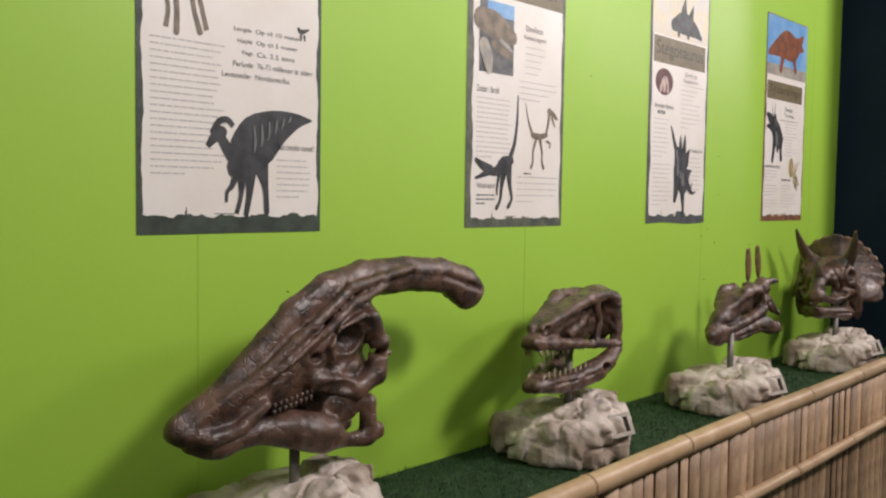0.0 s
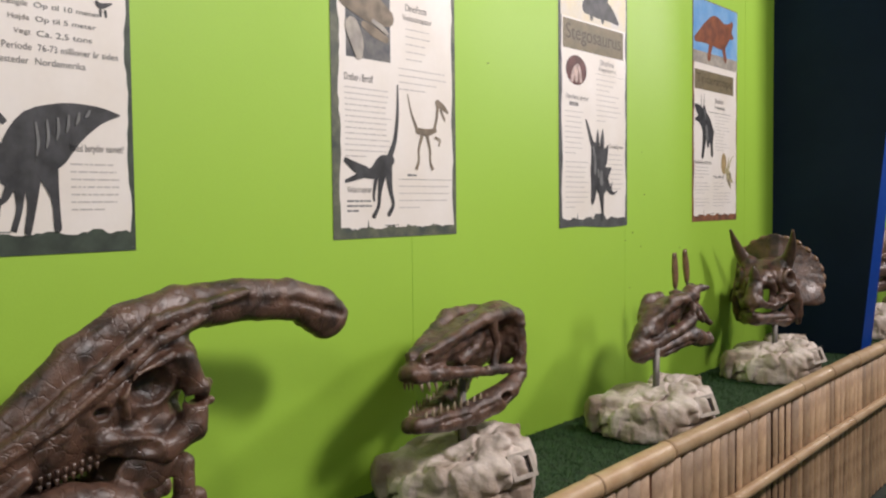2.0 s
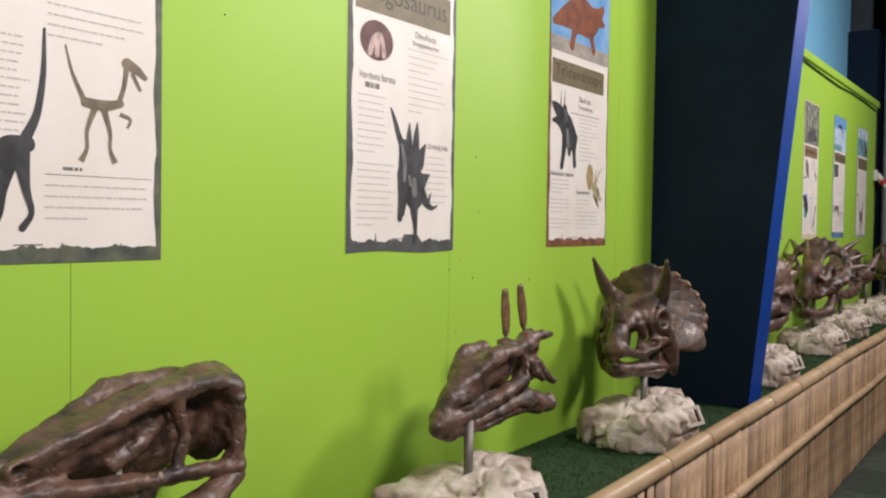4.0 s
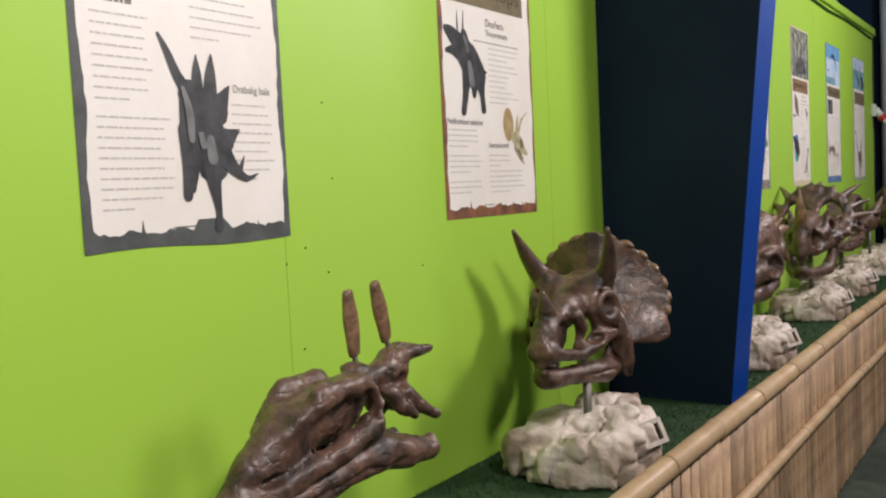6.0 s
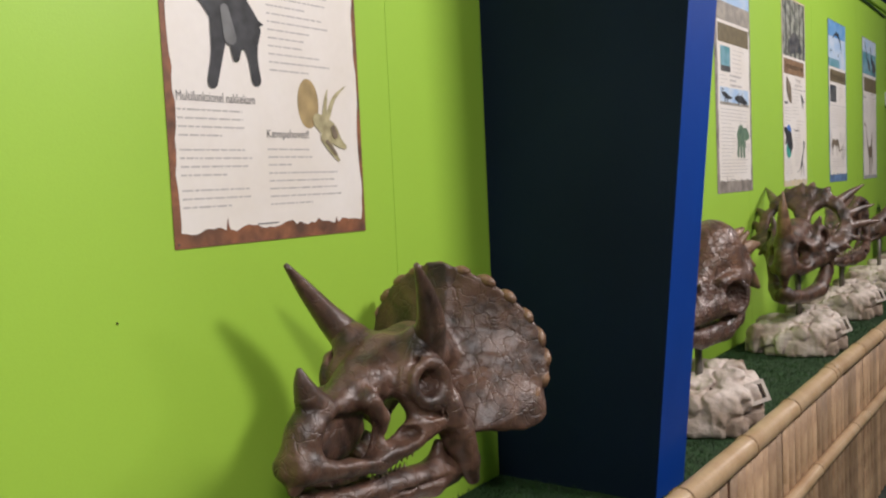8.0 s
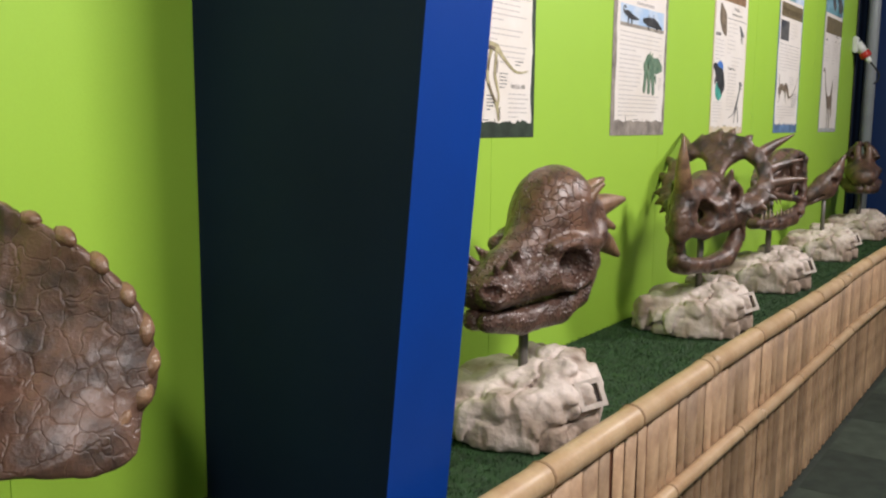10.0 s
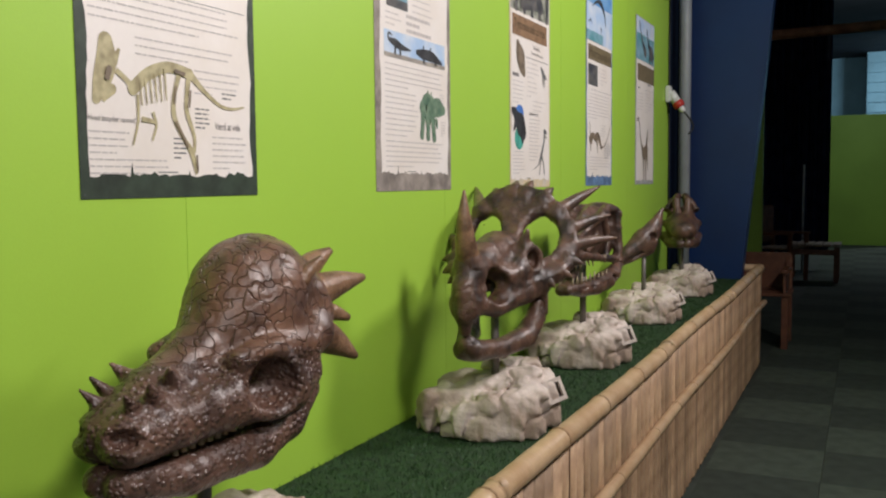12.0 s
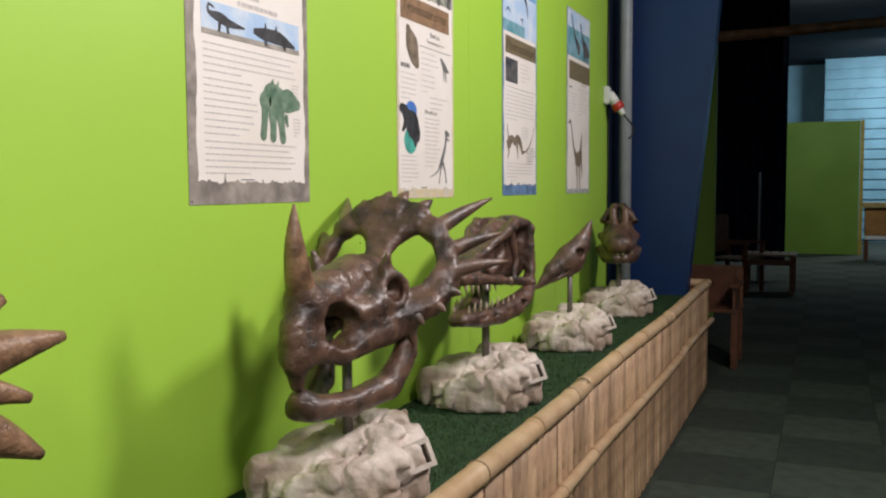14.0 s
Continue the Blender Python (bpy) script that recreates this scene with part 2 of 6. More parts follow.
def solid(field, lo, hi, step):
    """Surface nets: the mesh on which field is zero."""
    n = [int(math.ceil((b - a) / step)) + 1 for a, b in zip(lo, hi)]
    ax = [np.float32(a) + np.float32(step) * np.arange(k, dtype=np.float32) for a, k in zip(lo, n)]
    P = np.meshgrid(*ax, indexing="ij")
    D = field(P).astype(np.float32)
    D[0], D[-1], D[:, 0], D[:, -1], D[:, :, 0], D[:, :, -1] = 1, 1, 1, 1, 1, 1
    s = D < 0
    corner = [(i, j, k) for i in (0, 1) for j in (0, 1) for k in (0, 1)]
    cut = lambda A, c: A[c[0]:A.shape[0] - 1 + c[0], c[1]:A.shape[1] - 1 + c[1], c[2]:A.shape[2] - 1 + c[2]]
    count = sum(cut(s, c).astype(np.int8) for c in corner)
    idx = np.argwhere((count > 0) & (count < 8))
    val = {c: D[idx[:, 0] + c[0], idx[:, 1] + c[1], idx[:, 2] + c[2]] for c in corner}
    acc, num = np.zeros((len(idx), 3), np.float32), np.zeros((len(idx), 1), np.float32)
    for a in corner:
        for axis in range(3):
            if a[axis]:
                continue
            b = tuple(1 if i == axis else a[i] for i in range(3))
            m = (val[a] < 0) != (val[b] < 0)
            t = np.where(m, val[a] / (val[a] - val[b] + 1e-12), 0)
            q = np.array(a, np.float32) + t[:, None] * (np.array(b, np.float32) - np.array(a, np.float32))
            acc += q * m[:, None]
            num += m[:, None]
    verts = np.array(lo, np.float32) + step * (idx + acc / np.maximum(num, 1))
    vid = -np.ones([k - 1 for k in n], np.int64)
    vid[idx[:, 0], idx[:, 1], idx[:, 2]] = np.arange(len(idx))
    faces = []
    for axis in range(3):
        b, c = (axis + 1) % 3, (axis + 2) % 3
        one = [slice(None)] * 3
        two = [slice(None)] * 3
        one[axis], two[axis] = slice(0, -1), slice(1, None)
        sa, sb = s[tuple(one)], s[tuple(two)]
        e = np.argwhere(sa != sb)
        e = e[(e[:, b] > 0) & (e[:, c] > 0)]
        flip = sa[e[:, 0], e[:, 1], e[:, 2]]
        eb, ec = np.zeros(3, np.int64), np.zeros(3, np.int64)
        eb[b], ec[c] = 1, 1
        get = lambda o: vid[tuple(np.minimum((e - o).T, np.array(vid.shape)[:, None] - 1))]
        q = np.stack([get(0 * eb), get(eb), get(eb + ec), get(ec)], 1)
        q[~flip] = q[~flip][:, ::-1]
        faces.append(q[(q >= 0).all(1)])
    mesh = bpy.data.meshes.new("solid")
    mesh.from_pydata(verts.tolist(), [], np.concatenate(faces).tolist())
    mesh.update()
    return mesh


def carved(name, field, lo, hi, step, material, parent, label=""):
    return link(name, solid(field, lo, hi, step), material, parent, label, smooth=True)


# ---- the hall ----
WALL, GRASS, RAIL = -1.78, 0.635, -1.225


def wall_piece(name, lo, hi, material, label, bevel=0.0):
    return tagged(part(name, box(lo, hi, bevel), material), label, "wall", kind="structure")


# display wall: painted boards on a backing, in two bays
wall_west = wall_piece("wall_west", (WALL - 0.16, -3.0, 0), (WALL - 0.018, 11.05, 2.60), GREEN, "lime green painted board wall behind the skulls")
edges_y = (-3.0, -1.345, -0.125, 1.095, 2.315, 3.56, 4.78, 5.17, 5.32, 6.20, 7.42, 8.64, 9.86, 11.05)
for a, b in zip(edges_y, edges_y[1:]):
    part("panel", box((WALL - 0.014, a + 0.0004, 0.0), (WALL, b - 0.0004, 2.60), 0.0005), GREEN, wall_west)
trim = tagged(part("trim", box((WALL - 0.16, -3.0, 2.604), (WALL + 0.02, 11.05, 2.665), 0.004), GREEN), "lime green painted capping board along the wall top", "trim", kind="structure")
wall_piece("wall_upper", (WALL - 0.5, -3.0, 2.60), (WALL - 0.30, 11.2, 4.4), SKYBLUE, "light blue painted upper wall above the green boards")

# screens between the bays, leaning outwards to the top
FRONT0, LEAN_OUT = -1.335, 0.0966


def screen(name, y0, y1, height, material_side, material_front, label):
    def front(z):
        return FRONT0 + LEAN_OUT * (z - 0.65)
    bm = bmesh.new()
    v = []
    for y in (y0, y1):
        v.append([bm.verts.new(p) for p in ((WALL, y, GRASS - 0.02), (front(GRASS), y, GRASS - 0.02), (front(height), y, height), (WALL, y, height))])
    for f in (v[0][::-1], v[1]):
        bm.faces.new(f)
    for k in range(4):
        bm.faces.new((v[0][k], v[0][(k + 1) % 4], v[1][(k + 1) % 4], v[1][k]))
    ob = part(name, bm, None)
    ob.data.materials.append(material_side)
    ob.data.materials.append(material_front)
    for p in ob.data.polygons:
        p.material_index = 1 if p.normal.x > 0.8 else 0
    return tagged(ob, label, "partition", kind="structure")


# The side lies in shadow; its darkness is put into the navy colour.
screen("wall_screen_1", 5.17, 5.352, 3.2, NAVY, BLUE, "partition with shade in its navy side colour and a bright blue front edge")
screen("wall_screen_2", 11.42, 11.56, 3.4, MIDBLUE, MIDBLUE, "dark blue painted partition at the display's end")
wall_piece("wall_end", (WALL - 0.4, 11.62, 0), (WALL + 0.1, 11.72, 3.4), NAVY, "dark blue boarding behind the pipe")
wall_piece("wall_end_strip", (WALL - 0.30, 11.1, 0.0), (WALL - 0.02, 11.62, 3.4), NAVY, "dark blue painted strip at the wall's end")

# rest of the hall
tagged(part("floor", box((-8, -3.2, -0.12), (6, 30, -0.006)), GROUT), "dark green chequered floor", "floor", kind="structure")
# The near walls and aisle ceiling are unseen, pale to bounce light.
wall_piece("wall_south", (-8, -3.3, 0), (6, -3.1, 4.4), BOUNCE_WALL, "unseen pale wall closing the hall's near end, bounces light")
wall_piece("wall_east", (2.6, -3.1, 0), (2.8, 11.5, 4.4), BOUNCE_WALL, "unseen pale wall across the aisle, added to bounce light")
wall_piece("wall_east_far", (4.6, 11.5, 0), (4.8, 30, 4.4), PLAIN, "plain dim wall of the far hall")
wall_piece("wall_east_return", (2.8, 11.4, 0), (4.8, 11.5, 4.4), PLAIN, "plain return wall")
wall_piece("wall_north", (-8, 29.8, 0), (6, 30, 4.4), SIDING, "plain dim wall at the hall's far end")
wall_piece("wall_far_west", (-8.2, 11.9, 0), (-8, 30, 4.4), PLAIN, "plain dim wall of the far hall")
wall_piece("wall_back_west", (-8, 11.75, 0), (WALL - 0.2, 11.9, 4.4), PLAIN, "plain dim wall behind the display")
tagged(part("ceiling", box((-8.2, -3.3, 4.4), (6, 12, 4.5)), BOUNCE_CEIL), "unseen pale ceiling above the aisle, added to bounce light", "ceiling", kind="structure")
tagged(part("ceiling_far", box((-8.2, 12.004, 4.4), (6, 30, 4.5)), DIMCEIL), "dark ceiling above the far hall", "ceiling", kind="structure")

# ---- the planter shelf with its bamboo front ----
planter = empty("display_shelf", (-1.5, 5.0, 0))
tagged(planter, "long raised shelf covered in artificial grass along the wall", "display shelf")
shift = Matrix.Translation((1.5, -5.0, 0))
part("shelf_top", box((WALL + 0.002, -2.9, GRASS - 0.05), (RAIL - 0.012, 11.66, GRASS)), TURF, planter, "short dark green artificial turf", m=shift)
part("shelf_front", box((RAIL - 0.012, -2.9, 0), (RAIL, 11.66, GRASS + 0.02)), WOOD, planter, m=shift)

fence = empty("bamboo_fence", (RAIL, 5.0, 0))
tagged(fence, "split bamboo fence with round cane rails fronting the shelf", "fence")
rng = random.Random(3)


def slat_mesh(width, height, seed):
    r = random.Random(seed)
    bm = bmesh.new()
    n = 7
    cols = []
    zs = [0.0] + [height * f for f in (0.22 + 0.1 * r.random(), 0.6 + 0.15 * r.random())] + [height]
    rows_z = []
    for z in zs:
        rows_z += [z] if z in (0.0, height) else [z - 0.006, z, z + 0.006]
    for z in rows_z:
        bulge = 1.09 if any(abs(z - q) < 1e-6 for q in zs[1:-1]) else 1.0
        lean = 0.003 * math.sin(z * 5 + seed)
        row = []
        for k in range(n):
            a = math.pi * (k / (n - 1)) - math.pi / 2
            row.append(bm.verts.new((0.36 * width / 2 * math.cos(a) * bulge, width / 2 * math.sin(a) * (2 - bulge) + lean, z)))
        cols.append(row)
    for p, q in zip(cols, cols[1:]):
        for k in range(n - 1):
            bm.faces.new((p[k], p[k + 1], q[k + 1], q[k]))
    bm.faces.new(cols[-1])
    mesh = bpy.data.meshes.new("slat")
    bmesh.ops.recalc_face_normals(bm, faces=bm.faces)
    bm.to_mesh(mesh)
    bm.free()
    mesh.materials.append(BAMBOO)
    mesh.polygons.foreach_set("use_smooth", [True] * len(mesh.polygons))
    return mesh


SLATS = [slat_mesh(0.060 + 0.003 * (i % 4), 0.672, i) for i in range(8)]
y = 0.4 - 5.0
while y < 6.62:
    m = SLATS[rng.randrange(8)]
    w = m.vertices[0].co.y * -2
    link("slat", m, None, fence, m=pose(0.0, y + 0.02, 0.004, rng.uniform(-0.8, 0.8), 0, rng.uniform(-12, 12)))
    y += 0.0640 + 0.007 * rng.random()


def cane(name, y0, y1, x, z, r, seed, parent):
    """A bamboo cane with swollen nodes, lying along y."""
    g = random.Random(seed)
    pts, rad = [], []
    y = y0
    nodes = []
    while y < y1:
        nodes.append(y)
        y += 0.36 + 0.2 * g.random()
    nodes.append(y1)
    for a, b in zip(nodes, nodes[1:]):
        for f, k in ((0.0, 1.10), (0.03, 0.97), (0.5, 1.0), (0.97, 0.98)):
            yy = a + (b - a) * f
            pts.append((x + 0.004 * math.sin(yy * 1.7 + seed), yy, z + 0.004 * math.sin(yy * 2.3 + seed)))
            rad.append(r * k)
    pts.append((x, y1, z))
    rad.append(r)
    ob = part(name, tube(pts, rad, 14), CANE, parent, "pale round bamboo cane", smooth=True)
    for a in nodes[1:-1]:
        ring = tube([(x + 0.004 * math.sin(a * 1.7 + seed), a - 0.0035, z + 0.004 * math.sin(a * 2.3 + seed)), (x + 0.004 * math.sin(a * 1.7 + seed), a + 0.0035, z + 0.004 * math.sin(a * 2.3 + seed))], r * 1.105, 14)
        part("node_ring", ring, NODE, ob)
    return ob


cuts = (-7.8, -4.05, -2.2, -0.35, 1.5, 3.3, 5.0, 6.66)
for i, (a, b) in enumerate(zip(cuts, cuts[1:])):
    cane("top_rail", a, b - 0.004, 0.0, 0.697 - 0.003 * (i % 2), 0.031 - 0.001 * (i % 3), i, fence)
    cane("middle_rail", a + 0.4 * (i > 0), b - 0.004 + 0.4 * (i < 6), 0.03, 0.45, 0.020, i + 20, fence)
part("end_board", box((-0.55, 6.63, 0.0), (-0.03, 6.65, 0.66)), WOOD, fence)
part("end_rail", tube([(-0.55, 6.66, 0.70), (0.0, 6.66, 0.70)], 0.027, 12), CANE, fence, smooth=True)

# ---- rock bases ----



def block(P, c, r, turn, tip=0.0):
    """A rounded boulder with flat sides, turned about z and tipped."""
    a, b = radians(turn), radians(tip)
    x, y, z = (p - q for p, q in zip(P, c))
    x, y = math.cos(a) * x + math.sin(a) * y, math.cos(a) * y - math.sin(a) * x
    y, z = math.cos(b) * y + math.sin(b) * z, math.cos(b) * z - math.sin(b) * y
    return ((np.abs(x / r[0]) ** 5 + np.abs(y / r[1]) ** 5 + np.abs(z / r[2]) ** 5 + 1e-9) ** 0.2 - 1) * min(r)


def rock_field(P):
    X, Y, Z = P
    warp = [p + 0.010 * grain(P, 13, s) + 0.004 * grain(P, 31, s + 3) for s, p in enumerate(P)]
    d = block(warp, (0.0, 0.0, 0.035), (0.145, 0.165, 0.060), 8)
    for c, r, turn, tip in (((0.055, -0.085, 0.058), (0.090, 0.085, 0.066), 38, -6), ((-0.075, -0.075, 0.085), (0.075, 0.065, 0.052), 20, 10), ((0.0, 0.02, 0.125), (0.085, 0.075, 0.034), -15, 8),
                            ((0.055, 0.105, 0.140), (0.042, 0.036, 0.036), 30, 12), ((-0.02, 0.125, 0.135), (0.060, 0.050, 0.040), 12, -8), ((0.105, 0.060, 0.075), (0.062, 0.075, 0.070), 28, 4),
                            ((-0.150, -0.135, 0.060), (0.034, 0.036, 0.062), 50, 14), ((-0.11, 0.05, 0.080), (0.060, 0.085, 0.060), -10, 0), ((0.0, -0.155, 0.052), (0.060, 0.042, 0.050), 15, -10),
                            ((0.120, -0.035, 0.100), (0.040, 0.052, 0.038), 45, 15), ((0.085, 0.010, 0.135), (0.038, 0.046, 0.024), -25, 18)):
        d = blend(d, block(warp, c, r, turn, tip), 0.004)
    split = np.clip(1 - np.abs(grain(P, 12, 5)) * 9, 0, 1)
    flute = np.abs(grain([P[0], P[1], 0.35 * P[2]], 42, 7))
    ledge = np.abs(grain([0.4 * P[0], 0.4 * P[1], P[2] + 0.15 * P[0]], 55, 11))
    d = d + 0.010 * split + 0.0045 * flute + 0.003 * ledge - 0.005 + 0.0018 * grain(P, 75, 9)
    return np.maximum(d, -(Z - 0.002))


ROCK_MESH = solid(rock_field, (-0.23, -0.25, -0.02), (0.23, 0.25, 0.22), 0.0048)


LABEL_OUT = 0.016


def rock_base(x, y, turn):
    ob = empty("rock_base", (x, y, GRASS), turn)
    tagged(ob, "cream cast rock base with a small dark label plate", "rock base", "rock bases of the skulls")
    link("rock", ROCK_MESH, ROCK, ob, smooth=True)
    m = pose(0.150, 0.035, 0.100, 66, -8, 60) @ Matrix.Translation((0, 0, LABEL_OUT))
    bm = bmesh.new()
    for lo, hi in (((-0.036, -0.034, -0.04), (0.036, -0.022, 0.02)), ((-0.036, 0.022, -0.04), (0.036, 0.034, 0.02)), ((-0.036, -0.022, -0.04), (-0.024, 0.022, 0.02)), ((0.024, -0.022, -0.04), (0.036, 0.022, 0.02))):
        add_box(bm, lo, hi)
    part("label_frame", bm, TAGFRAME, ob, m=m)
    part("label_plate", box((-0.025, -0.023, -0.02), (0.025, 0.023, 0.012)), DARK, ob, "dark brown label plate", m=m)
    return ob


BASES = ((-1.53, 1.18), (-1.55, 2.25), (-1.46, 3.19), (-1.475, 4.36), (-1.484, 5.89), (-1.51, 7.19), (-1.545, 8.20), (-1.56, 9.33), (-1.575, 10.44))
for i, (x, y) in enumerate(BASES):
    rock_base(x, y, (0, 4, -3, 2, -2, 3, -4, 5, 0)[i])

# ---- the skulls ----


def skull(name, base, centre, turn, label, post_top, size=(1, 1, 1)):
    """An empty at the post's foot; its parts stand in the skull's own frame, nose to -y."""
    ob = empty(name, (*centre, GRASS), turn)
    tagged(ob, label, "dinosaur skull", "skull casts on the shelf")
    c, s = math.cos(radians(-turn)), math.sin(radians(-turn))
    ob.scale = size
    dx, dy = base[0] - centre[0], base[1] - centre[1]
    px, py = (c * dx - s * dy) / size[0], (s * dx + c * dy) / size[1]
    part("support_post", tube([(px, py, 0.04), (px, py, post_top)], 0.0120, 12), STEEL, ob, "bare steel post", smooth=True)
    return ob


def rough(P, k=1.0):
    crease = (1 - np.abs(grain(P, 26, 31))) ** 6
    return k * (0.0013 * grain(P, 48, 2) + 0.0010 * grain(P, 16, 3) + 0.0009 * grain(P, 110, 4) + 0.0014 * crease)


def ring(P, c, n, R, r):
    """A torus round an opening: centre, axis, ring radius, thickness."""
    k = math.sqrt(sum(a * a for a in n))
    d = [p - q for p, q in zip(P, c)]
    h = sum(a * b / k for a, b in zip(d, n))
    rho = np.sqrt(np.maximum(sum(a * a for a in d) - h * h, 0))
    return np.sqrt((rho - R) ** 2 + h * h) - r


def side(P):
    return [np.abs(P[0]), P[1], P[2]]


def horn(parent, name, nodes, material, mirror=False, label=""):
    """A smooth tapering horn through nodes (x, y, z, radius), on one or both sides."""
    fine = []
    for i in range(len(nodes) - 1):
        a, b, c, d = (np.array(nodes[max(0, min(len(nodes) - 1, i + k))]) for k in (-1, 0, 1, 2))
        for t in (0, 0.25, 0.5, 0.75):
            fine.append(0.5 * (2 * b + (c - a) * t + (2 * a - 5 * b + 4 * c - d) * t * t + (3 * b - a - 3 * c + d) * t ** 3))
    fine.append(np.array(nodes[-1]))
    for sgn in ((1, -1) if mirror else (1,)):
        part(name, tube([(float(sgn * q[0]), float(q[1]), float(q[2])) for q in fine], [max(float(q[3]), 0.0012) for q in fine], 14), material, parent, label, smooth=True)


def tooth_row(parent, rows, radius, material=None):
    """Conical teeth from rows of (place, length vector)."""
    for p, v in rows:
        p, v = Vector(p), Vector(v)
        part("tooth", tube([p, p + 0.5 * v, p + v], [radius, radius * 0.75, radius * 0.15], 7), material or TOOTH, parent, smooth=True)


def crested_upper(P):
    S = side(P)
    d = chain(P, [(0, -0.282, 0.330, 0.026), (0, -0.20, 0.362, 0.034), (0, -0.09, 0.436, 0.040), (0, 0.012, 0.520, 0.042), (0, 0.105, 0.567, 0.044), (0, 0.22, 0.590, 0.046),
                  (0, 0.36, 0.594, 0.044), (0, 0.5, 0.584, 0.044), (0, 0.60, 0.556, 0.047), (0, 0.638, 0.532, 0.044)], 0.03, 0.72)
    d = blend(d, chain(P, [(0, 0.56, 0.545, 0.030), (0, 0.61, 0.512, 0.030)], 0.02, 0.8), 0.02)
    d = blend(d, chain(P, [(0, -0.27, 0.318, 0.030), (0, -0.12, 0.362, 0.05), (0, 0.03, 0.435, 0.066), (0, 0.13, 0.475, 0.070), (0, 0.20, 0.490, 0.056)], 0.04, 0.85), 0.03)
    d = blend(d, chain(S, [(0.018, -0.285, 0.320, 0.016), (0.034, -0.23, 0.300, 0.018), (0.044, -0.17, 0.312, 0.016), (0.050, -0.11, 0.352, 0.014)], 0.02), 0.014)
    d = blend(d, chain(S, [(0.02, -0.26, 0.338, 0.012), (0.042, -0.1, 0.420, 0.013), (0.052, 0.02, 0.505, 0.014), (0.047, 0.14, 0.578, 0.012), (0.034, 0.36, 0.612, 0.010)], 0.02), 0.010)
    d = blend(d, chain(S, [(0.034, -0.20, 0.352, 0.009), (0.058, -0.05, 0.432, 0.010), (0.062, 0.05, 0.490, 0.011), (0.058, 0.14, 0.545, 0.012), (0.042, 0.26, 0.578, 0.010)], 0.02), 0.008)
    d = blend(d, chain(S, [(0.052, 0.195, 0.505, 0.022), (0.058, 0.222, 0.445, 0.020), (0.056, 0.208, 0.375, 0.026), (0.052, 0.15, 0.345, 0.024), (0.048, 0.03, 0.382, 0.022)], 0.03), 0.018)
    d = blend(d, chain(S, [(0.054, 0.205, 0.445, 0.012), (0.054, 0.246, 0.452, 0.010)], 0.01), 0.010)
    d = blend(d, chain(S, [(0.054, 0.205, 0.405, 0.012), (0.054, 0.250, 0.418, 0.010)], 0.01), 0.010)
    d = carve(d, chain(S, [(0.085, 0.100, 0.442, 0.034), (0.090, 0.130, 0.460, 0.050), (0.090, 0.162, 0.480, 0.036)], 0.01), 0.008)
    d = blend(d, chain(S, [(0.060, 0.070, 0.418, 0.007), (0.066, 0.062, 0.455, 0.007), (0.064, 0.095, 0.490, 0.008), (0.058, 0.165, 0.515, 0.008)], 0.01), 0.010)
    d = carve(d, ball(S, (0.085, 0.126, 0.462), (0.066, 0.056, 0.038)), 0.006)
    d = blend(d, ball(P, (0, 0.165, 0.455), (0.026, 0.060, 0.060)), 0.008)
    d = carve(d, ball(S, (0.085, 0.212, 0.426), (0.05, 0.022, 0.010)), 0.006)
    d = carve(d, ball(S, (0.070, 0.025, 0.434), (0.03, 0.018, 0.012)), 0.006)
    d = carve(d, chain(S, [(0.07, -0.15, 0.322, 0.008), (0.078, -0.08, 0.352, 0.014), (0.080, 0.02, 0.362, 0.020), (0.082, 0.11, 0.360, 0.022)], 0.01), 0.008)
    d = carve(d, chain(S, [(0.044, 0.16, 0.556, 0.006), (0.040, 0.36, 0.594, 0.008), (0.038, 0.5, 0.580, 0.010), (0.036, 0.64, 0.540, 0.011)], 0.01), 0.005)
    d = carve(d, chain(S, [(0.044, -0.22, 0.338, 0.005), (0.060, -0.08, 0.405, 0.006), (0.072, 0.03, 0.470, 0.006)], 0.01), 0.006)
    d = carve(d, chain(S, [(0.064, -0.02, 0.402, 0.004), (0.074, 0.05, 0.405, 0.006), (0.074, 0.10, 0.412, 0.005)], 0.01), 0.006)
    d = carve(d, chain(S, [(0.030, 0.475, 0.64, 0.003), (0.040, 0.49, 0.58, 0.004), (0.036, 0.485, 0.53, 0.003)], 0.01), 0.005)
    d = blend(d, chain(P, [(0, -0.14, 0.332, 0.024), (0, 0.0, 0.36, 0.034), (0, 0.1, 0.39, 0.042)], 0.02), 0.01)
    along = 0.77 * P[1] + 0.64 * P[2]
    streak = grain([P[0], 0.64 * P[1] - 0.77 * P[2], 0.14 * along], 85, 21)
    plates = np.clip(1 - np.abs(grain(P, 17, 47)) * 9, 0, 1)
    d = blend(d, ball(P, (0, 0.13, 0.385), (0.050, 0.095, 0.055)), 0.012)
    return d + rough(P, 0.7) + 0.0020 * streak + 0.0011 * plates


